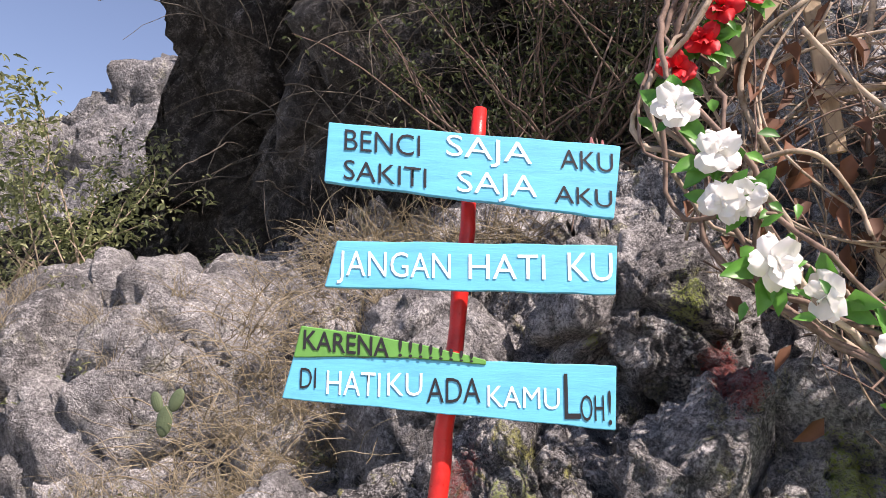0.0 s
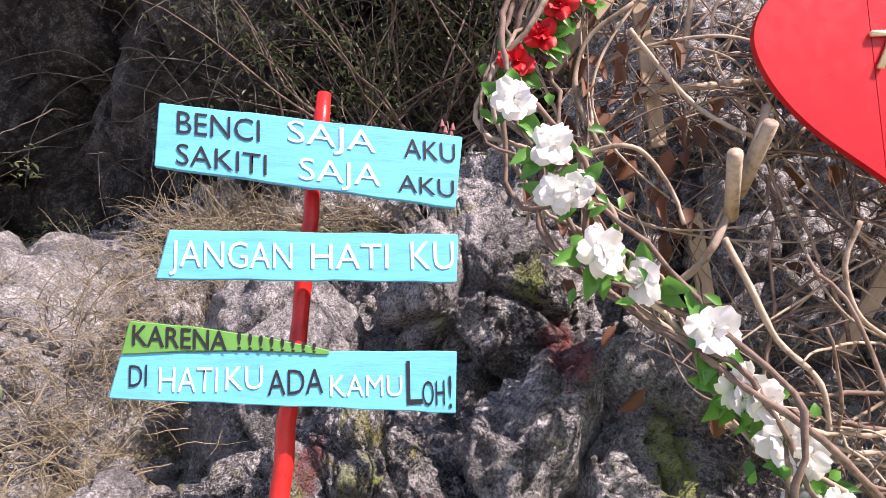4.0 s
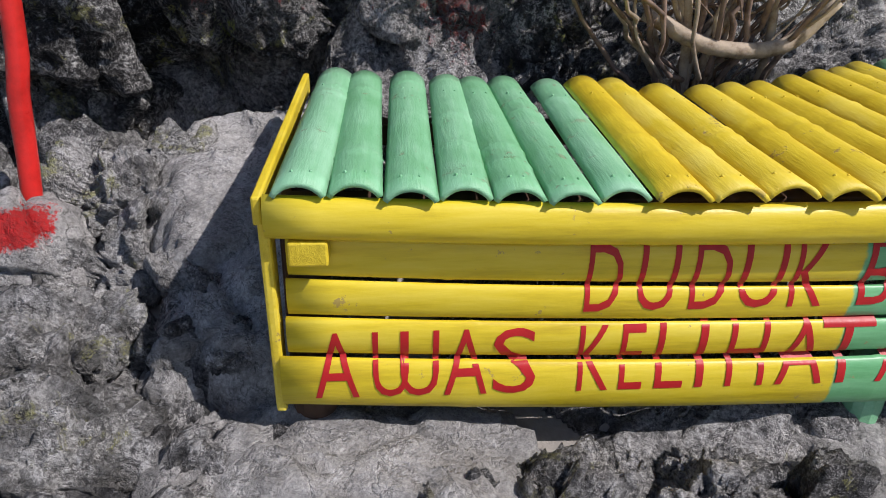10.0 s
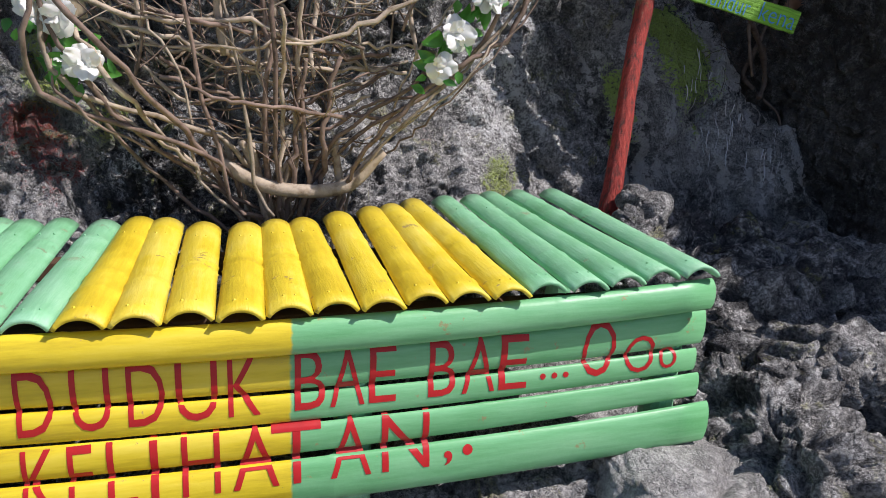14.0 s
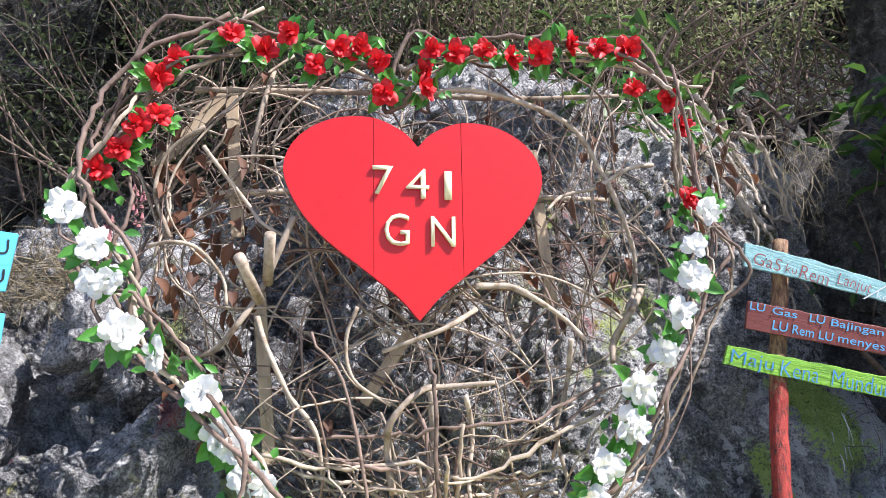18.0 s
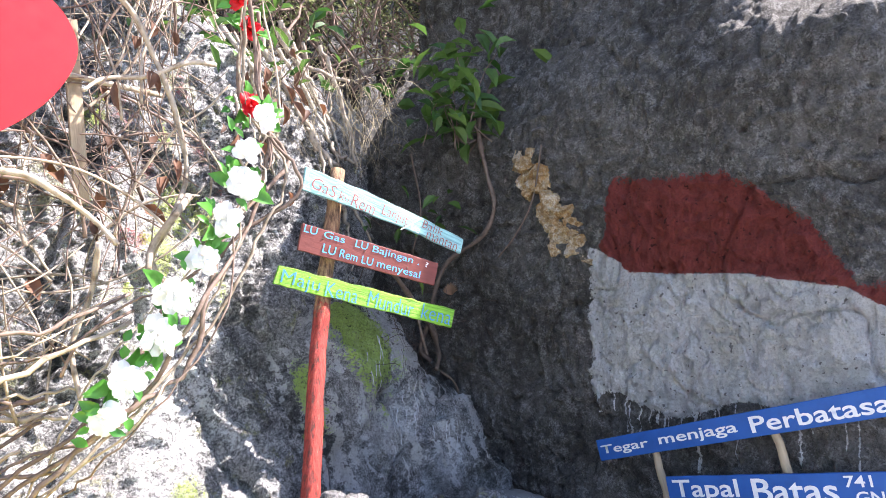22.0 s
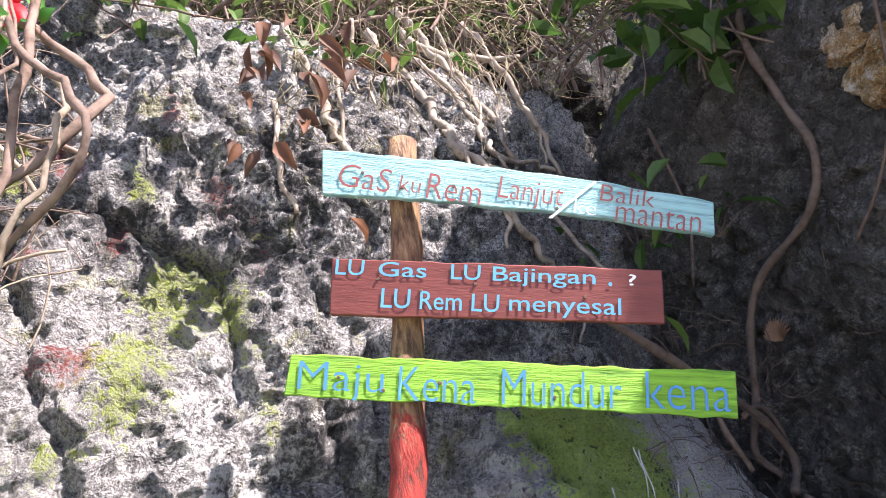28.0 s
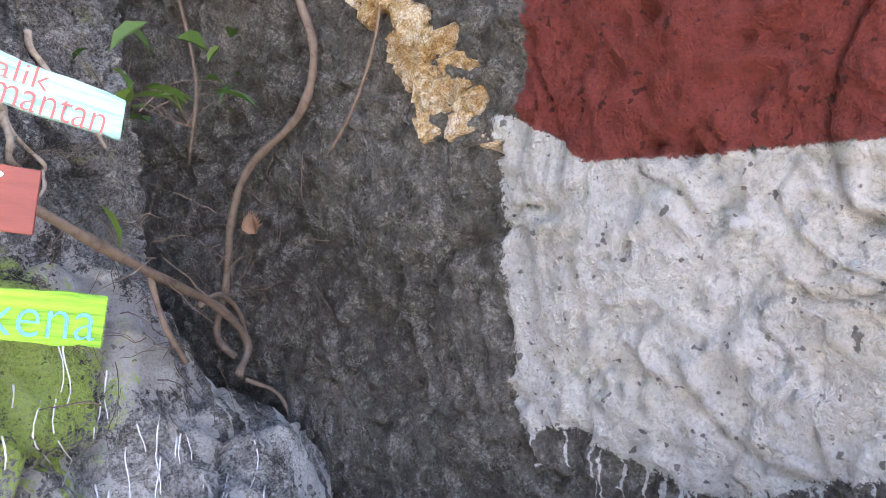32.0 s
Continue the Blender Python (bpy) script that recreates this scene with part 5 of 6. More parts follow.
fine, pale = Soup(), Soup()
count = 0
while count < 520:
    x, z = RND.uniform(-0.05, 2.03), RND.uniform(0.6, 2.6)
    if not in_heart(x, z):
        continue
    a = RND.choice((RND.uniform(0, math.pi), RND.uniform(0, math.pi), RND.gauss(math.pi / 2, 0.5)))
    y = RND.uniform(0.92, 1.32) if z > 1.45 else RND.uniform(0.8, 1.25)
    p = Vector((x, y, z))
    d = Vector((math.cos(a), RND.gauss(0, 0.25), math.sin(a)))
    bend = Vector((RND.gauss(0, 1), RND.gauss(0, 0.5), RND.gauss(0, 1))) * 0.22
    pts = [p]
    for k in range(RND.randint(9, 22)):
        d = (d + bend * 0.35 + Vector((RND.gauss(0, 0.12), RND.gauss(0, 0.08), RND.gauss(0, 0.12)))).normalized()
        q = pts[-1] + d * 0.045
        if not in_heart(q.x, q.z) or not (0.90 if q.z > 1.45 else 0.76) < q.y < 1.38:
            break
        pts.append(q)
    if len(pts) < 6:
        continue
    count += 1
    r = RND.choice((0.0016, 0.002, 0.0024, 0.0028, 0.0033, 0.0038, 0.0052, 0.0062)) if count > 200 else RND.choice((0.0014, 0.002, 0.0026, 0.0034))
    radii = [r * (1 - 0.5 * k / len(pts)) for k in range(len(pts))]
    if r > 0.005:
        s = Soup()
        s.tube(pts, radii, 6)
        part("twig", s.mesh("twig"), STEM if RND.random() < 0.5 else TWIG, arch)
    else:
        # Under half go to pale bark, which stands in for sunlight.
        (pale if RND.random() < 0.45 else fine).tube(pts, radii, 4, False)
tagged(part("twig_tangle", fine.mesh("twig_tangle"), TWIG, arch), kind="stuff")
tagged(part("twig_tangle", pale.mesh("twig_tangle"), STEM, arch, "thin twigs, their sunlit paleness put in the colour"), kind="stuff")
for k in range(34):
    cx, cz, rad = RND.uniform(0.35, 1.65), RND.uniform(0.9, 2.2), RND.uniform(0.18, 0.62)
    a0, sweep, y = RND.uniform(0, 2 * math.pi), RND.uniform(1.6, 3.6), RND.uniform(0.94, 1.1)
    pts, wob = [], RND.uniform(0, 6)
    for i in range(18):
        t = a0 + sweep * i / 17
        x, z = cx + rad * math.cos(t) * (1 + 0.12 * math.sin(3 * t + wob)), cz + rad * 0.9 * math.sin(t) * (1 + 0.1 * math.sin(2 * t + wob))
        if in_heart(x, z):
            pts.append((x, y + 0.05 * math.sin(2.3 * t + wob), z))
        elif len(pts) > 5:
            break
        else:
            pts = []
    if len(pts) > 5:
        s = Soup()
        sm = spline(pts, 3)
        r = RND.uniform(0.0032, 0.0062)
        s.tube(sm, [r * (1 - 0.45 * i / len(sm)) * RND.uniform(0.88, 1.12) for i in range(len(sm))], 7)
        part("vine", s.mesh("vine"), STEM if RND.random() < 0.65 else TWIG, arch)
for k in range(9):
    a = Vector((1.12 + RND.gauss(0, 0.07), 1.0 + RND.gauss(0, 0.05), 0.42))
    b = a + Vector((RND.gauss(0, 0.07), -0.03, 0.2))
    c = b + Vector((RND.gauss(0, 0.1), -0.03, 0.2))
    s = Soup()
    s.tube(spline([a, b, c], 6), RND.uniform(0.008, 0.015), 8)
    part("stem", s.mesh("stem"), STEM, arch)
THICK_VINES = (
    (((0.25, 2.47), (0.9, 2.5), (1.4, 2.49), (1.85, 2.52)), 1.02, 0.011),
    (((0.35, 2.1), (0.9, 2.13), (1.8, 2.1)), 1.04, 0.011),
    (((0.94, 2.40), (1.17, 2.46), (1.38, 2.44), (1.60, 2.35), (1.72, 2.19), (1.82, 2.00), (1.85, 1.81), (1.77, 1.62), (1.74, 1.52), (1.79, 1.43)), 0.93, 0.01),
    (((1.84, 1.73), (1.78, 1.66), (1.73, 1.56), (1.71, 1.48)), 0.88, 0.012),
    (((0.93, 1.07), (0.92, 1.21), (0.95, 1.31), (1.05, 1.40), (1.14, 1.41), (1.28, 1.42)), 0.86, 0.012),
    (((1.24, 1.75), (1.35, 1.75), (1.45, 1.71), (1.55, 1.64), (1.62, 1.56)), 0.9, 0.01),
    (((0.15, 1.88), (0.23, 1.89), (0.32, 1.87), (0.39, 1.78), (0.40, 1.69)), 0.88, 0.007),
    (((0.20, 1.92), (0.14, 2.08), (0.19, 2.22), (0.32, 2.30)), 0.93, 0.008),
    (((0.63, 1.98), (0.58, 1.87), (0.51, 1.72), (0.43, 1.61), (0.36, 1.54), (0.24, 1.51)), 0.86, 0.011),
    (((0.53, 2.55), (0.50, 2.40), (0.48, 2.29), (0.45, 2.17)), 0.95, 0.009),
)
THIN_VINES = (
    (((0.51, 1.65), (0.54, 1.54), (0.62, 1.39), (0.70, 1.28), (0.73, 1.12)), 0.88, 0.009),
    (((0.84, 1.68), (0.79, 1.57), (0.81, 1.44), (0.94, 1.35)), 0.9, 0.007),
    (((1.95, 2.21), (1.83, 2.19), (1.71, 2.12), (1.58, 2.09), (1.50, 2.03)), 0.93, 0.008),
    (((0.30, 2.24), (0.44, 2.06), (0.52, 1.96), (0.65, 1.90)), 0.92, 0.007),
    (((1.25, 1.67), (1.15, 1.61), (1.03, 1.57), (0.92, 1.53)), 0.88, 0.009),
    (((1.56, 1.56), (1.56, 1.41), (1.53, 1.25), (1.53, 1.09)), 0.92, 0.009),
    (((1.18, 1.38), (1.22, 1.25), (1.19, 1.11), (1.20, 1.02)), 0.88, 0.008),
    (((1.08, 1.40), (1.08, 1.23), (1.07, 1.04)), 0.95, 0.016),
)
for k in range(20):
    # woven courses in the foot of the heart
    z = RND.uniform(0.68, 1.25)
    half = 0.12 + 0.75 * (z - 0.6) * RND.uniform(0.75, 1.1)
    cx, y = 1.1 + RND.gauss(0, 0.04), RND.uniform(0.78, 1.0)
    pts = spline([(cx + half * t, y + 0.05 * math.sin(3 * t + k) + 0.05 * abs(t), z + 0.16 * t * t * half + RND.gauss(0, 0.02) - 0.05 * math.sin(2 * t + k)) for t in (-1, -0.6, -0.2, 0.2, 0.6, 1)], 5)
    s = Soup()
    r = RND.uniform(0.0025, 0.008)
    s.tube(gnarled(pts, 0.006), [r * RND.uniform(0.8, 1.15) for _ in pts], 6)
    part("vine", s.mesh("vine"), STEM if k % 2 else TWIG, arch)
for k in range(11):
    # stems that fan out of the root
    side = RND.uniform(-1, 1)
    a = Vector((1.11 + 0.06 * side + RND.gauss(0, 0.02), 0.98 + RND.gauss(0, 0.03), 0.40))
    top = 0.75 + 0.55 * RND.random()
    pts = spline([a, a + Vector((0.05 * side, -0.05, 0.16)), a + Vector((0.22 * side, -0.12, 0.30)), (1.11 + side * (0.22 + 0.42 * (top - 0.6)), 0.84 + RND.gauss(0, 0.05), top + 0.1), (1.11 + side * (0.30 + 0.6 * (top - 0.6)), 0.84 + RND.gauss(0, 0.05), top + 0.32)], 5)
    s = Soup()
    r = RND.uniform(0.004, 0.011)
    s.tube(gnarled(pts, 0.006), [r * (1.15 - 0.5 * i / len(pts)) * RND.uniform(0.85, 1.15) for i in range(len(pts))], 7)
    part("stem", s.mesh("stem"), STEM if k % 2 else TWIG, arch)
for line, y, r in THICK_VINES + THIN_VINES:
    pts = spline([(x + RND.gauss(0, 0.008), y + RND.gauss(0, 0.02), z) for x, z in line], 6)
    s = Soup()
    s.tube(pts, [r * (1.1 - 0.35 * i / len(pts)) * RND.uniform(0.88, 1.14) for i in range(len(pts))], 9)
    part("vine", s.mesh("vine"), STEM, arch)
s = Soup()
s.tube(spline([(0.9, 0.88, 0.76), (1.08, 0.84, 0.68), (1.3, 0.86, 0.68), (1.42, 0.86, 0.8)], 7), 0.022, 10)
part("stem", s.mesh("stem"), STEM, arch)
for x0, z0, x1, z1 in ((0.36, 2.52, 0.40, 1.95), (0.48, 1.75, 0.53, 1.15), (1.50, 2.3, 1.56, 1.7), (0.85, 1.35, 1.02, 1.6), (0.1, 2.2, 0.35, 2.5)):
    d = Vector((x1 - x0, 0, z1 - z0))
    ob = part("lath", bm_box(0.045, 0.018, d.length, (0, 0, 0), 0.002), STAKE, arch)
    ob.matrix_basis = Matrix.Translation(((x0 + x1) / 2, 1.08, (z0 + z1) / 2)) @ Matrix.Rotation(math.atan2(d.x, d.z), 4, "Y")
for a, b in (((0.47, 0.68, 1.82), (0.51, 0.86, 1.70)), ((0.56, 0.69, 1.89), (0.535, 0.86, 1.76))):
    s = Soup()
    s.tube([a, Vector(a).lerp(Vector(b), 0.5), b], 0.018, 10)
    part("cut_stem", s.mesh("cut_stem"), STEM, arch, "sawn vine end with a pale cut face")


# ---------- silk flowers ----------
def petal(s, turn, size, width, start, curl, rnd, lift=0.0):
    """One cupped silk petal; start: its lean from the flower's axis in degrees, curl: how far it bends on."""
    c, d = math.cos(turn), math.sin(turn)
    out, side, up = Vector((c, 0, d)), Vector((-d, 0, c)), Vector((0, -1, 0))
    n, m = 5, 6
    at, ang, vs = up * lift, radians(start), []
    phase = rnd.uniform(0, 6)
    for i in range(n + 1):
        t = i / n
        w = width * (0.30, 0.72, 0.96, 1.0, 0.86, 0.50)[i]
        across = up * math.sin(ang) * -1 + out * math.cos(ang)
        for k in range(m + 1):
            f = 2 * k / m - 1
            v = at + side * w * 0.5 * f - across * w * 0.22 * (1 - f * f) * (1 - 0.6 * t)
            vs.append(tuple(v + across * size * 0.07 * t * t * math.sin(5.2 * f + phase) + out * rnd.uniform(-0.03, 0.03) * size))
        at = at + (up * math.cos(ang) + out * math.sin(ang)) * size / n
        ang += radians(curl) / n
    s.add(vs, [(i * (m + 1) + k, i * (m + 1) + k + 1, (i + 1) * (m + 1) + k + 1, (i + 1) * (m + 1) + k) for i in range(n) for k in range(m)])


def rose(name, mat, label, group, size, seed, rings):
    """A silk rose facing -y, with its leaves."""
    rnd = random.Random(seed)
    ob = thing(name, label, "flower", group)
    for ring, (count, start, curl, length, width) in enumerate(rings):
        s = Soup()
        for k in range(count):
            a = 2 * math.pi * (k + 0.5 * ring) / count + rnd.uniform(-0.3, 0.3)
            petal(s, a, size * length * rnd.uniform(0.85, 1.15), size * width * rnd.uniform(0.85, 1.1), start + rnd.uniform(-12, 12), curl + rnd.uniform(-15, 15), rnd, 0.002 * ring)
        part("petals", s.mesh("petals"), mat, ob)
    for k in range(4):
        a = rnd.uniform(0, 2 * math.pi)
        s = Soup()
        s.leaf((math.cos(a) * size * 0.35, 0.014, math.sin(a) * size * 0.35), (math.cos(a), -0.25, math.sin(a)), (0, -1, 0.2), size * 1.35, size * 0.75)
        part("leaf", s.mesh("leaf"), LEAF, ob)
    return ob


REDS = [rose("red_rose", ROSE_RED, "bright red silk rose with green leaves on the arch", "red roses on the arch", 0.053, k, ((4, 50, 40, 1.0, 0.95), (3, 26, 30, 1.0, 0.8), (2, 10, 10, 0.85, 0.5))) for k in range(3)]
WHITES = [rose("white_rose", ROSE_WHITE, "white silk rose with green leaves on the arch", "white roses on the arch", 0.059, 10 + k, ((4, 52, 50, 1.0, 1.0), (3, 24, 44, 1.05, 0.95), (2, 8, 20, 0.8, 0.6))) for k in range(3)]
RED_AT = ((-0.01, 2.17), (0.06, 2.24), (0.11, 2.32), (0.16, 2.36), (0.16, 2.49), (0.22, 2.56), (0.4, 2.65), (0.5, 2.6), (0.6, 2.66), (0.68, 2.56), (0.76, 2.62), (0.83, 2.63), (0.91, 2.57), (0.92, 2.47), (1.05, 2.48), (1.08, 2.55),
          (1.09, 2.62), (1.18, 2.62), (1.28, 2.63), (1.37, 2.61), (1.49, 2.63), (1.59, 2.67), (1.71, 2.65), (1.81, 2.66), (1.84, 2.51), (1.97, 2.47), (2.01, 2.37), (2.01, 2.1))
WHITE_AT = ((-0.03, 1.96), (0.05, 1.85), (0.06, 1.74), (0.11, 1.75), (0.14, 1.6), (0.26, 1.53), (0.38, 1.41), (0.43, 1.30), (0.47, 1.27), (0.51, 1.17), (0.56, 1.15), (0.55, 1.05), (0.60, 1.04),
            (1.99, 1.98), (1.93, 1.85), (1.93, 1.75), (1.85, 1.63), (1.81, 1.51), (1.7, 1.41), (1.66, 1.29), (1.69, 1.28), (1.58, 1.17), (1.55, 1.07))
for spots, kinds, y in (([(x, z - 0.04) for x, z in RED_AT], REDS, 0.85), (WHITE_AT, WHITES, 0.68)):
    for n, (x, z) in enumerate(spots):
        m = pose(x, y + 0.01 * math.sin(n * 3), z, RND.uniform(-25, 25), RND.uniform(0, 360), RND.uniform(-35, 35)) @ Matrix.Scale(RND.uniform(0.85, 1.15), 4)
        if n < 3:
            kinds[n].matrix_basis = m
        else:
            c = copy_thing(kinds[n % 3], m)
garland = Soup()
for spots, y in (([(x, z - 0.04) for x, z in RED_AT], 0.87), (WHITE_AT, 0.7)):
    for x, z in spots:
        for k in range(7):
            a = RND.uniform(0, 2 * math.pi)
            b = Vector((x + RND.gauss(0, 0.04), y - 0.01 + RND.gauss(0, 0.02), z + RND.gauss(0, 0.036)))
            garland.leaf(b, (math.cos(a), RND.uniform(-0.6, 0.1), math.sin(a)), (0, -1, 0.3), RND.uniform(0.03, 0.055), RND.uniform(0.018, 0.03))
link("garland_leaves", garland.mesh("garland_leaves"), LEAF, None, "green silk leaves of the flower garland on the arch", "leaves", "", "stuff")


# ---------- plants ----------
def shrub(name, at, spread, height, twigs, leaves, mat, label, seed, leaf=0.07, droop=0.0, bark=TWIG):
    rnd = random.Random(seed)
    ob = thing(name, label, "shrub", "", Matrix.Translation(at))
    wood, crown = Soup(), Soup()
    tips = []
    for k in range(twigs):
        a, d = rnd.uniform(0, 2 * math.pi), Vector((rnd.gauss(0, 1), rnd.gauss(0, 0.7), rnd.uniform(0.6, 2.0))).normalized()
        p = Vector((rnd.gauss(0, spread * 0.3), rnd.gauss(0, spread * 0.15), 0))
        pts = [p]
        n = rnd.randint(6, 12)
        for i in range(n):
            d = (d + Vector((rnd.gauss(0, 0.18), rnd.gauss(0, 0.15), rnd.gauss(0, 0.1) - droop * i / n))).normalized()
            pts.append(pts[-1] + d * height / n * rnd.uniform(0.7, 1.2))
        r = rnd.uniform(0.006, 0.014) * height * 0.6
        wood.tube(pts, [r * (1 - 0.85 * i / n) for i in range(n + 1)], 5, False)
        tips += pts[n // 3:]
    for k in range(leaves):
        t = rnd.choice(tips)
        b = t + Vector((rnd.gauss(0, 0.08), rnd.gauss(0, 0.08), rnd.gauss(0, 0.08)))
        crown.leaf(b, (rnd.gauss(0, 1), rnd.gauss(0, 1), rnd.gauss(-0.2, 0.6)), (rnd.gauss(0, 0.4), rnd.gauss(0, 0.4), 1), leaf * rnd.uniform(0.6, 1.3), leaf * 0.42 * rnd.uniform(0.7, 1.2))
    part("wood", wood.mesh("wood"), bark, ob)
    if leaves:
        part("crown", crown.mesh("crown", False), mat, ob)
    return ob


shrub("shrub", (-4.35, 3.3, 1.9), 0.8, 1.7, 16, 3200, PALE_SUN_SHRUB, "sparse green shrub with pale bare branches beside the grey boulder", 3, 0.07, 0.0, STEM)
for n, (x, y, z, h) in enumerate(((-0.6, 3.4, 2.6, 1.6), (0.3, 3.2, 3.0, 1.6), (1.0, 3.2, 3.2, 1.7), (1.9, 3.1, 3.3, 1.6), (2.7, 2.9, 3.2, 1.6), (3.4, 3.0, 3.0, 1.7))):
    # Left of 1.6 the shade-dark leaf, right of it the sunlit one.
    shrub("shrub", (x, y, z), 1.2, h, 40, 2600 if x < 1.6 else 1700, SHADE_SHRUB if x < 1.6 else PALE_SUN_SHRUB, "small-leaved green shrub on the brow of the rocks", 20 + n, 0.05)


def strands(name, label, category, mat, count, start, run, seed, r=0.003, n=10, step_len=0.08, spread=0.3, fall=0.25, leaf_mat=None):
    """Many thin creepers or stems in one mesh."""
    rnd = random.Random(seed)
    s = Soup()
    for k in range(count):
        p = Vector(start(rnd))
        d = Vector(run(rnd)).normalized()
        pts = [p]
        for i in range(rnd.randint(n // 2, n)):
            d = (d + Vector((rnd.gauss(0, spread), rnd.gauss(0, spread), rnd.gauss(0, spread) - fall))).normalized()
            pts.append(pts[-1] + d * step_len)
        rr = r * rnd.uniform(0.6, 1.5)
        s.tube(pts, [rr * (1 - 0.7 * i / len(pts)) for i in range(len(pts))], 3, False)
    return link(name, s.mesh(name), mat, None, label, category, "", "stuff")


CREEPER = plain_material("grey dry creeper", (0.095, 0.085, 0.068), 0.9, 0.5, 20, 0.002)
strands("dry_creepers", "thin dry creepers hanging over the shaded cliff", "creepers", CREEPER, 520,
        lambda r: (lambda z: (min(1.2, r.triangular(-4.0, 1.8, 0.4)), 5.2 - 0.5 * (z - 1.2) - r.uniform(0, 0.5), z))(r.uniform(2.4, 6.0)), lambda r: (r.gauss(0, 0.7), -0.3, r.gauss(0.4, 0.7)), 5, 0.006, 14, 0.10, 0.14, 0.10)
strands("dry_grass", "dry straw-coloured grass in the gully beside the boulder", "grass", STRAW, 800,
        lambda r: (lambda s: (-1.75 + r.gauss(0, 0.22), 1.35 + 0.95 * s + r.gauss(0, 0.06), 0.62 + 1.25 * s + r.gauss(0, 0.06)))(r.random()), lambda r: (r.gauss(0, 0.8), -0.5, r.gauss(0.5, 0.6)), 6, 0.0022, 8, 0.04, 0.15, 0.12)
strands("dry_grass", "dry grass along the brow of the rocks", "grass", STRAW, 700,
        lambda r: (r.uniform(-1.75, -0.5), 2.35 + r.uniform(-0.2, 0.4), 1.9 + r.uniform(-0.1, 0.15)), lambda r: (r.gauss(0, 0.8), -0.5, r.gauss(0.6, 0.5)), 7, 0.0025, 8, 0.045, 0.15, 0.12)
SLOPE = [ob for ob in scene.objects if ob.name.startswith(("hillside", "grey_boulder", "grey_slab"))]


def slope_top(x, y):
    """The height of the rocks at a place."""
    tops = [hit[1].z for hit in (ob.ray_cast(Vector((x, y, 5)), Vector((0, 0, -1))) for ob in SLOPE) if hit[0]]
    return max(tops, default=0.0)


def tufts(r, n, low, high):
    out = []
    for k in range(n):
        x, y = r.uniform(low[0], high[0]), r.uniform(low[1], high[1])
        out.append((x, y, slope_top(x, y)))
    return out


TUFTS = tufts(random.Random(71), 75, (-3.6, 1.0), (-1.35, 2.3)) + tufts(random.Random(72), 30, (-2.1, 1.9), (-1.2, 2.7))


def tuft_start(r):
    x, y, z = r.choice(TUFTS)
    return (x + r.gauss(0, 0.035), y + r.gauss(0, 0.035), z - 0.01)


strands("dry_grass", "tufts of dry straw-coloured grass on the pale boulders", "grass", STRAW, 2600, tuft_start, lambda r: (r.gauss(0, 0.6), r.gauss(-0.2, 0.6), 1.0), 8, 0.0016, 9, 0.032, 0.13, 0.12)
weeds = Soup()
wr = random.Random(73)
for x, y, z in tufts(wr, 26, (-3.4, 1.0), (-1.3, 2.2)):
    for k in range(wr.randint(8, 26)):
        b = Vector((x + wr.gauss(0, 0.05), y + wr.gauss(0, 0.05), z + abs(wr.gauss(0.02, 0.04))))
        weeds.leaf(b, (wr.gauss(0, 1), wr.gauss(0, 1), wr.gauss(0.3, 0.5)), (wr.gauss(0, 0.4), wr.gauss(0, 0.4), 1), wr.uniform(0.02, 0.05), wr.uniform(0.012, 0.022))
link("small_weeds", weeds.mesh("small_weeds", False), PALE_SUN_SHRUB, None, "low yellow-green weeds between the pale boulders", "weeds", "", "stuff")
for n, (x, y, z, h, k) in enumerate(((-1.2, 4.4, 2.5, 1.0, 300), (-0.4, 3.9, 3.0, 1.4, 800), (0.2, 3.6, 3.8, 1.5, 1300), (1.2, 3.5, 3.8, 1.6, 1400), (2.0, 3.4, 3.7, 1.3, 1000), (3.2, 3.3, 3.6, 1.6, 1300), (4.2, 3.2, 3.4, 1.5, 1200), (-1.0, 3.6, 4.6, 1.4, 800), (0.6, 3.6, 5.0, 1.6, 1100), (1.6, 3.8, 5.0, 1.6, 900), (3.6, 3.7, 4.8, 1.8, 1400), (4.8, 2.3, 3.9, 1.0, 700), (5.6, 3.0, 3.6, 1.8, 1200), (6.6, 2.2, 3.8, 1.6, 900), (2.7, 4.3, 5.0, 1.7, 1100))):
    # Lower right shrubs take the sunlit leaf colour, the rest the shaded.
    shrub("shrub", (x, y, z), 1.3, h, 45, int(k * 1.9), PALE_SUN_SHRUB if 1.8 < x < 5 and z < 4.5 else SHADE_SHRUB, "tangled shrub growing from the cliff behind", 60 + n, 0.052, 0.12)


# ---------- roots over the leaning rock ----------
ROOT = plain_material("pale root bark", (0.40, 0.335, 0.265), 0.85, 0.4, 25, 0.004, second=(0.16, 0.11, 0.08), random=0.3)
root_mass = thing("root_mass", "pale twisting tree roots clinging to the rock", "roots")
rr = random.Random(31)
bpy.context.view_layer.update()
FACES = [bpy.data.objects["hillside"], bpy.data.objects["leaning_rock"], bpy.data.objects["leaning_rock.001"]]


def on_face(x, z, off=0.006):
    """The rock's surface at a place seen from the front."""
    best = 2.4
    for ob in FACES:
        hit, at, normal, index = ob.ray_cast(Vector((2.5, -0.1, 1.4)), Vector((x - 2.5, 1.7, z - 1.4)).normalized())
        if hit:
            best = min(best, at.y)
    t = (best - off + 0.1) / 1.7
    return Vector((2.5 + (x - 2.5) * t, best - off, 1.4 + (z - 1.4) * t))


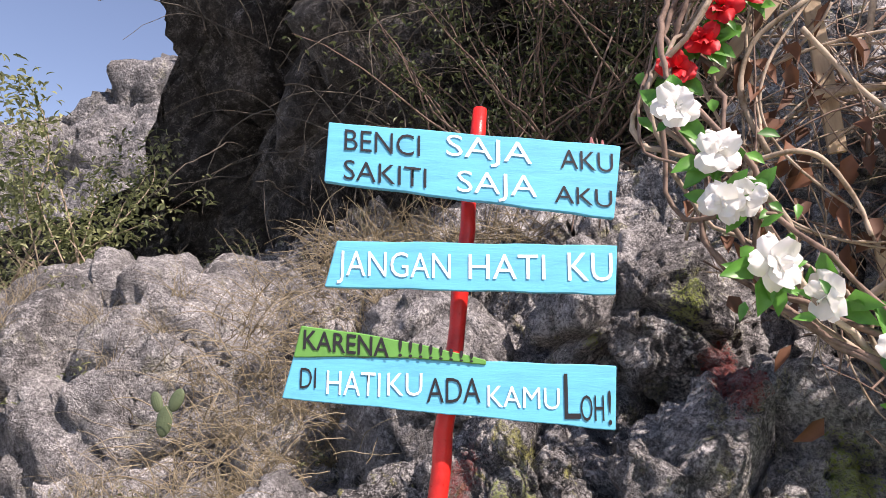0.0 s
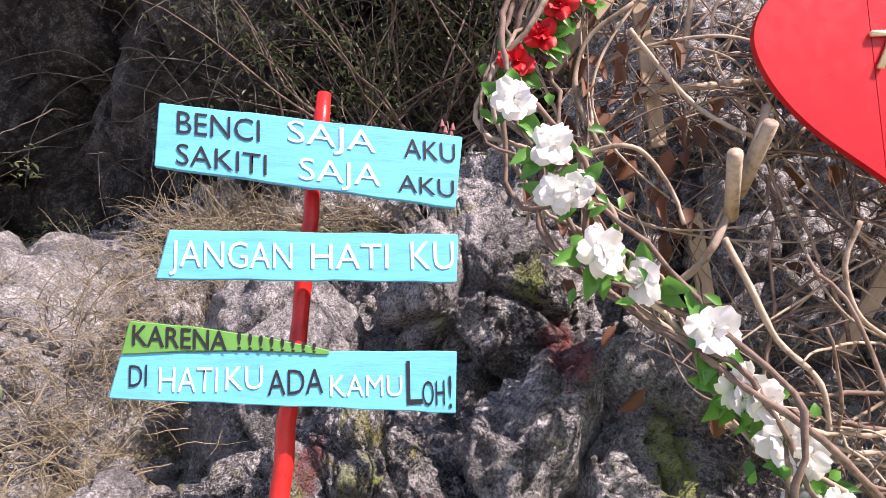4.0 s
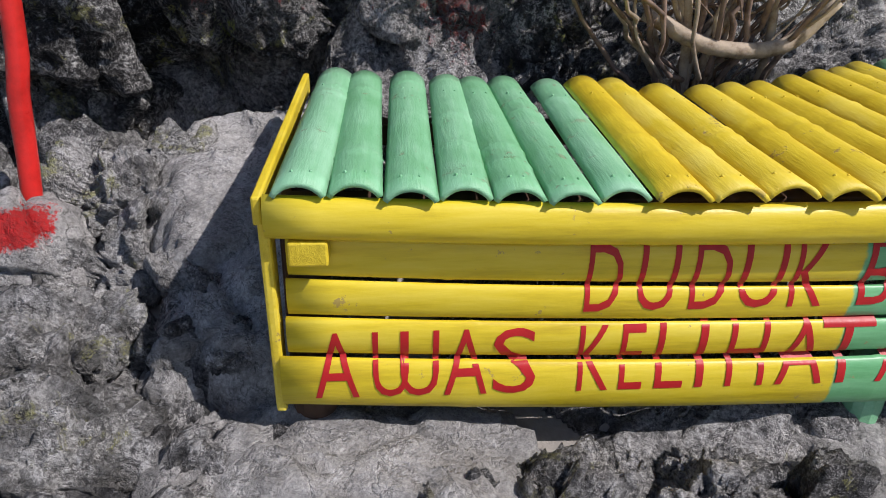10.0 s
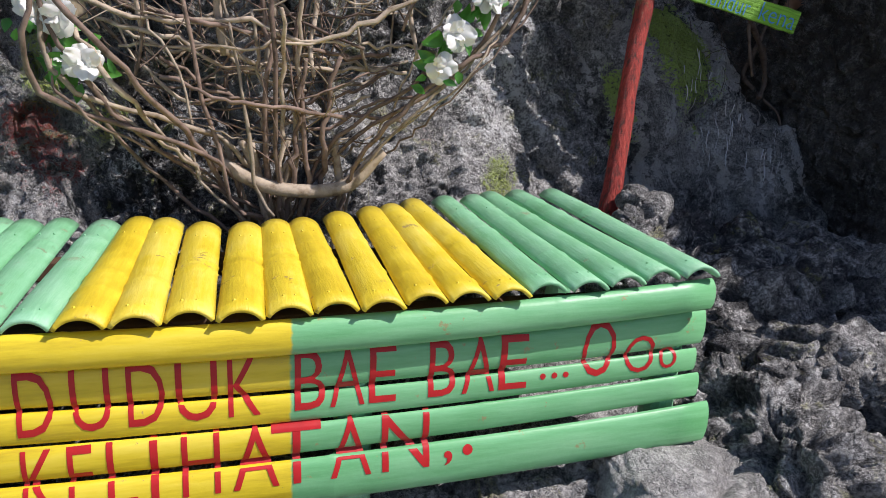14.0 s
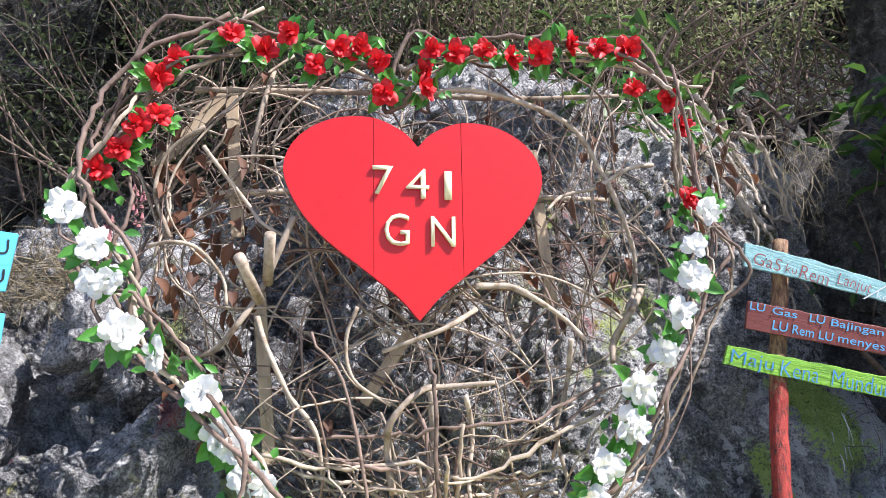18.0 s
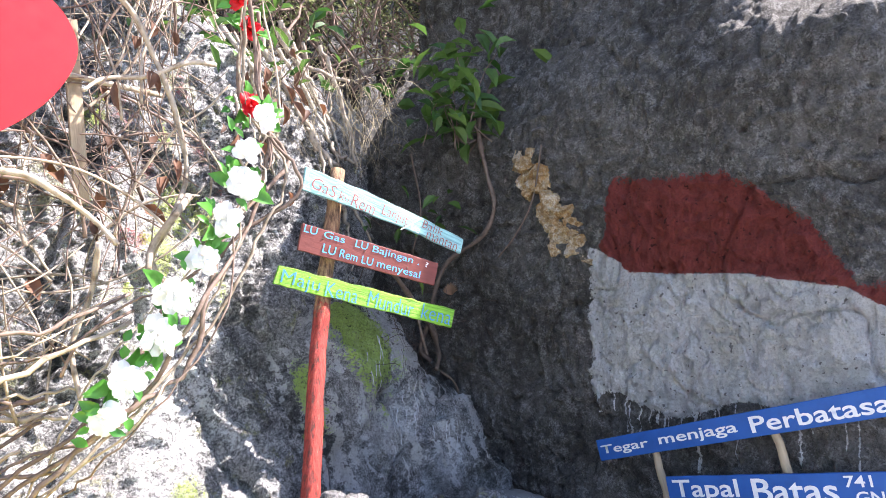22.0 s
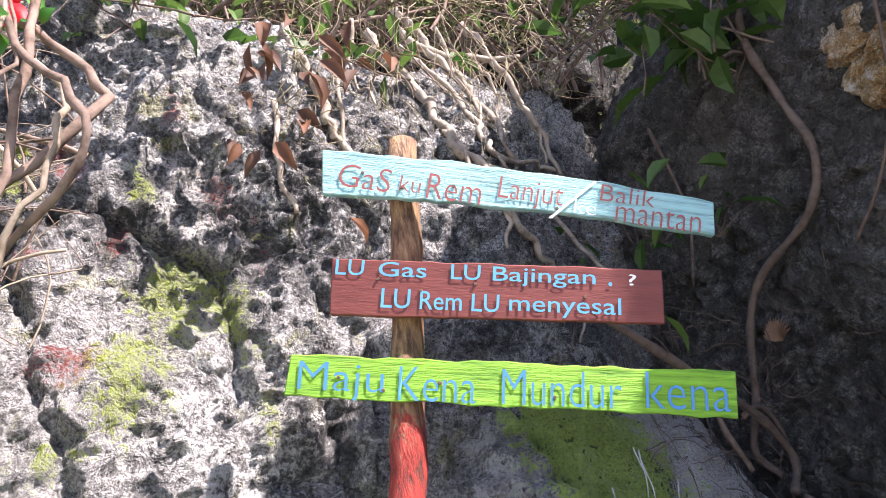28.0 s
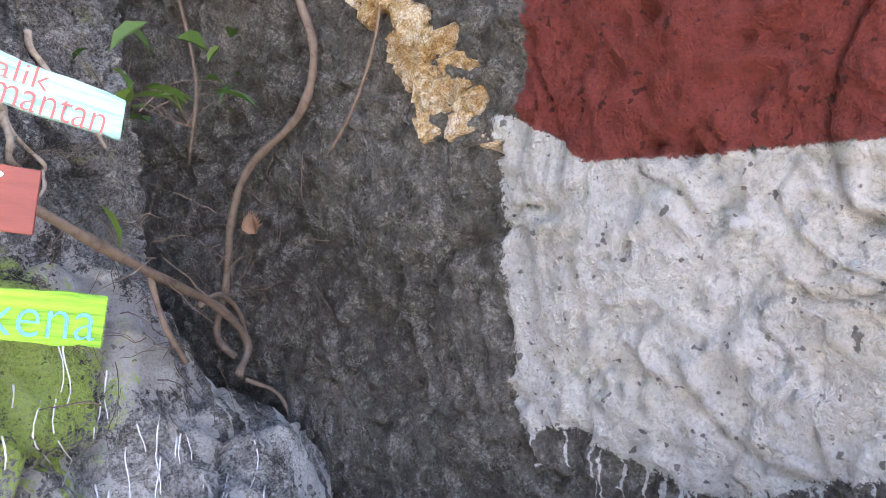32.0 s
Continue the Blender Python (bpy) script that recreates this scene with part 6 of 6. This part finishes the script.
def cling(line, r0, parent, mat, seed, jitter=0.006):
    rnd = random.Random(seed)
    flat = spline([(x, 0, z) for x, z in line], 4)
    pts = [on_face(p.x + rnd.gauss(0, jitter), p.z + rnd.gauss(0, jitter), 0.012) for p in flat]
    for _ in range(2):
        for k in range(1, len(pts) - 1):
            pts[k].y = min(pts[k].y, 0.25 * pts[k - 1].y + 0.5 * pts[k].y + 0.25 * pts[k + 1].y)
    sm = spline(pts, 3)
    s = Soup()
    s.tube(sm, [r0 * (1.6 - 0.6 * i / len(sm)) * rnd.uniform(0.86, 1.14) for i in range(len(sm))], 8)
    part("root", s.mesh("root"), mat, parent)


for n, (line, r0) in enumerate(((((2.70, 2.50), (2.73, 2.41), (2.83, 2.27), (2.87, 2.15), (2.91, 2.07), (3.03, 2.0)), 0.014), (((2.8, 2.56), (2.84, 2.48), (2.92, 2.36), (2.98, 2.25), (3.04, 2.04)), 0.012),
                                (((2.46, 2.52), (2.48, 2.44), (2.53, 2.26), (2.55, 2.18), (2.60, 2.09), (2.62, 2.03)), 0.010), (((2.74, 2.52), (2.88, 2.42), (2.99, 2.39), (3.14, 2.38)), 0.011),
                                (((2.78, 2.44), (2.88, 2.32), (2.95, 2.2), (2.98, 2.1), (3.06, 2.03), (3.16, 2.01)), 0.009), (((2.98, 2.5), (3.05, 2.4), (3.1, 2.25), (3.15, 2.12), (3.18, 2.0)), 0.010),
                                (((2.6, 2.46), (2.58, 2.25), (2.56, 2.1)), 0.005), (((2.98, 1.95), (3.03, 1.82), (3.08, 1.72), (3.10, 1.6)), 0.010), (((3.12, 1.9), (3.18, 1.78), (3.27, 1.66)), 0.008), (((2.9, 2.5), (2.94, 2.3), (3.0, 2.18)), 0.007),
                                (((2.86, 2.16), (2.95, 2.05), (2.99, 1.93), (2.97, 1.8)), 0.007), (((2.66, 2.55), (2.64, 2.38), (2.68, 2.25)), 0.006), (((2.4, 2.3), (2.38, 2.1), (2.41, 1.95)), 0.006))):
    cling(line, r0, root_mass, ROOT, 300 + n)
    if r0 > 0.008:
        x, z = line[len(line) // 2]
        cling(((x, z), (x + 0.05, z - 0.1), (x + 0.04, z - 0.22)), r0 * 0.5, root_mass, ROOT, 330 + n)
strands("root_hairs", "fine dry rootlets and grass hanging over the rock", "rootlets", STRAW, 240,
        lambda r: (r.uniform(2.35, 3.25), 1.62 + r.uniform(-0.05, 0.15), 2.44 + r.gauss(0, 0.12)), lambda r: (r.gauss(0, 0.4), -0.35, r.gauss(-0.3, 0.5)), 12, 0.0016, 10, 0.028, 0.2, 0.16)
# runs of white paint down the leaning rock
pr = random.Random(77)
for k in range(26):
    x = 3.08 + 0.024 * k + pr.gauss(0, 0.015)
    z = 1.28 - 0.62 * (x - 2.95) + pr.uniform(-0.25, 0.1)
    pts = [on_face(x + 0.007 * math.sin(i * 0.9 + k), z - 0.025 * i, 0.001) for i in range(pr.randint(3, 10))]
    s = Soup()
    s.tube(pts, [0.0026 * (1 - 0.5 * i / len(pts)) * pr.uniform(0.7, 1.2) for i in range(len(pts))], 5)
    part("paint_run", s.mesh("paint_run"), WHITE, FACES[1], "thin run of white paint")


def on_wall(y, z, off=0.05):
    return Vector(wall_at(np.array([y]), np.array([z]))[0]) - Vector((off, 0, 0))


BROWN_ROOT = plain_material("brown root bark", (0.16, 0.118, 0.092), 0.85, 0.45, 25, 0.006, second=(0.08, 0.055, 0.042), random=0.3)
wall_root = thing("hanging_root", "brown root winding down the dark wall into the crevice", "root")
for run, r0 in ((((1.85, 3.0), (1.78, 2.55), (1.69, 2.2), (1.63, 1.98), (1.72, 1.8), (1.96, 1.66), (2.06, 1.5), (2.12, 1.25), (2.18, 1.08), (2.1, 1.0)), 0.014), (((1.25, 2.3), (1.32, 2.0), (1.45, 1.8), (1.6, 1.66)), 0.005), (((2.3, 2.4), (2.2, 2.0), (2.26, 1.7)), 0.007)):
    s = Soup()
    sm = spline([on_wall(y, z) for y, z in run], 6)
    s.tube(sm, [r0 * (1 + 0.12 * math.sin(i * 0.9) + 0.12 * math.sin(i * 2.3)) for i in range(len(sm))], 8)
    part("root", s.mesh("root"), BROWN_ROOT, wall_root)
for run, r0 in ((((3.05, 1.50, 1.62), (3.3, 1.62, 1.46), (3.55, 1.78, 1.32), (3.78, 1.95, 1.2), (3.92, 2.05, 1.05), (3.84, 1.98, 0.96)), 0.014), (((3.5, 1.76, 1.34), (3.52, 1.74, 1.2), (3.58, 1.76, 1.08)), 0.009), (((3.7, 1.92, 1.22), (3.8, 1.98, 1.24), (3.9, 2.05, 1.16), (3.94, 2.08, 1.02)), 0.009), (((3.85, 1.95, 0.95), (3.98, 1.95, 0.85), (4.02, 1.9, 0.6)), 0.007)):
    s = Soup()
    sm = spline(run, 6)
    s.tube(sm, [r0 * (1 + 0.15 * math.sin(i * 1.1)) for i in range(len(sm))], 8)
    part("root", s.mesh("root"), BROWN_ROOT, wall_root)
strands("crevice_rootlets", "fine dry rootlets and litter in the dark crevice", "rootlets", BROWN_ROOT, 110,
        lambda r: (r.uniform(3.2, 4.0), 1.75 + r.uniform(-0.1, 0.35), r.uniform(1.0, 1.7)), lambda r: (r.gauss(0, 0.6), -0.3, r.gauss(-0.3, 0.6)), 9, 0.0018, 9, 0.03, 0.3, 0.1)

scar = thing("rock_scar", "broken patch of pale ochre stone in the dark wall", "rock")
rr = random.Random(41)
for k in range(46):
    t = rr.random()
    y = 1.42 - 0.36 * t + rr.uniform(-0.12, 0.1) * (1 - 0.2 * t)
    z = 2.25 - 0.62 * t + rr.uniform(-0.06, 0.06)
    bm = bmesh.new()
    bmesh.ops.create_icosphere(bm, subdivisions=3, radius=1)
    sx, sy, sz = rr.uniform(0.03, 0.05), rr.uniform(0.03, 0.06), rr.uniform(0.025, 0.05)
    for v in bm.verts:
        w = 1 + 0.35 * (noise.noise(v.co * 1.7 + Vector((k, 0, 0)))) + 0.2 * noise.noise(v.co * 5)
        v.co = Vector((math.copysign(abs(v.co.x) ** 0.45, v.co.x) * sx, math.copysign(abs(v.co.y) ** 0.45, v.co.y) * sy, math.copysign(abs(v.co.z) ** 0.45, v.co.z) * sz)) * w
    ob = part("stone", bm, CLAY, scar)
    ob.matrix_basis = Matrix.Translation(on_wall(y, z, 0.0)) @ Euler((rr.uniform(-0.6, 0.6), rr.uniform(-0.6, 0.6), rr.uniform(-0.6, 0.6))).to_matrix().to_4x4()

BROAD = leaf_material("broad green leaf", (0.03, 0.09, 0.016), (0.11, 0.20, 0.04), 0.4)
shrub("wall_shrub", on_wall(1.78, 2.35, 0.15), 0.45, 0.85, 11, 150, BROAD, "broad-leaved green shrub rooted in the dark wall", 91, 0.19, 0.15)
shrub("wall_shrub", (2.95, 1.95, 2.5), 0.5, 0.6, 12, 36, BROAD, "broad-leaved plant over the roots", 92, 0.13, 0.1)
shrub("wall_shrub", (2.1, 1.6, 2.6), 0.5, 0.55, 14, 110, BROAD, "broad-leaved plant behind the arch", 93, 0.11, 0.1)
shrub("crevice_plant", (3.5, 2.1, 1.85), 0.3, 0.35, 6, 18, BROAD, "small leafy plant in the dark crevice", 94, 0.1, 0.3)
shrub("air_plant", (3.55, 1.55, 1.72), 0.05, 0.2, 7, 8, BROAD, "small spiky plant on a dead twig", 95, 0.12, 0.1)

BROWN_LEAF = leaf_material("dry brown leaf", (0.20, 0.085, 0.04), (0.10, 0.05, 0.03), 0.25, 0.7)
dry = Soup()
rr = random.Random(51)
for k in range(150):
    if k < 125:
        b = Vector((rr.choice((rr.gauss(0.32, 0.12), rr.uniform(0.1, 1.9))), rr.uniform(0.93, 1.2), rr.gauss(1.95, 0.3)))
    else:
        b = Vector((rr.gauss(2.45, 0.12), 1.55 + rr.uniform(-0.1, 0.1), rr.gauss(2.3, 0.14)))
    dry.leaf(b, (rr.gauss(0, 0.5), rr.gauss(-0.2, 0.4), -1), (rr.gauss(0, 0.6), -1, 0.3), rr.uniform(0.05, 0.11), rr.uniform(0.025, 0.05), 0.5)
link("dry_leaves", dry.mesh("dry_leaves"), BROWN_LEAF, None, "curled dry brown leaves caught in the vines", "leaves", "", "stuff")

# ---------- small things on the slope ----------
POD = plain_material("dusky pink seed pods", (0.30, 0.12, 0.12), 0.7, 0.3, 20, 0.001)
for x, y, z, h in ((-0.28, 2.2, 2.0, 0.42), (-0.40, 2.15, 1.98, 0.28)):
    st = thing("seed_stalk", "thin stalk hung with dusky pink seed pods", "plant", "", Matrix.Translation((x, y, z)))
    s = Soup()
    s.tube(spline([(0, 0, 0), (0.02, 0, h * 0.5), (0.0, 0, h)], 5), 0.004, 5)
    part("stalk", s.mesh("stalk"), TWIG, st)
    pr = random.Random(int(h * 100))
    for k in range(14):
        t = 0.5 + 0.5 * k / 14
        bm = bmesh.new()
        bmesh.ops.create_cone(bm, segments=7, radius1=0.013, radius2=0.004, depth=0.034, cap_ends=True)
        pod = part("pod", bm, POD, st)
        pod.location = (pr.uniform(-0.028, 0.028), pr.uniform(-0.028, 0.028), h * t)
PAD = plain_material("pale green cactus skin", (0.095, 0.13, 0.065), 0.6, 0.3, 12, 0.002)
cactus = thing("cactus", "small pale green cactus with two flat pads", "cactus", "", Matrix.Translation((-2.0, 1.55, 1.1)) @ Matrix.Scale(0.85, 4))
for dx, dz, turn, sc in ((0, 0.07, 0.1, 1.0), (0.06, 0.17, 0.5, 0.8), (-0.05, 0.16, -0.4, 0.7)):
    bm = bmesh.new()
    bmesh.ops.create_uvsphere(bm, u_segments=16, v_segments=10, radius=1)
    bmesh.ops.scale(bm, vec=(0.045 * sc, 0.014, 0.075 * sc), verts=bm.verts[:])
    ob = part("pad", bm, PAD, cactus)
    ob.matrix_basis = Matrix.Translation((dx, 0, dz)) @ Matrix.Rotation(turn, 4, "Y")
WRAP = plain_material("crumpled blue film", (0.10, 0.32, 0.62), 0.3, 0.3, 20, 0.004)
bm = bmesh.new()
bmesh.ops.create_icosphere(bm, subdivisions=3, radius=1)
for v in bm.verts:
    v.co = Vector((v.co.x * 0.035, v.co.y * 0.025, v.co.z * 0.04)) * (1 + 0.5 * noise.noise(v.co * 2.2))
me = bpy.data.meshes.new("wrapper")
bm.to_mesh(me)
bm.free()
wrapper = link("wrapper", me, WRAP, None, "crumpled blue plastic wrapper lying on the rocks", "litter")
wrapper.location = (-2.1, 1.25, 0.62)
fan = thing("dry_fern", "small dry tan fern clinging to the wall", "fern", "", Matrix.Translation(on_wall(1.92, 1.43, 0.08)))
FERN = leaf_material("dry tan fern", (0.48, 0.30, 0.20), (0.36, 0.22, 0.15), 0.3, 0.8)
for k in range(13):
    t = radians(-75 + 150 * k / 12)
    s = Soup()
    s.leaf((0, 0, 0), (-0.4, -math.sin(t), 0.2 + math.cos(t)), (-1, 0, 0.2), 0.085, 0.02, 0.3)
    part("frond", s.mesh("frond"), FERN, fan)
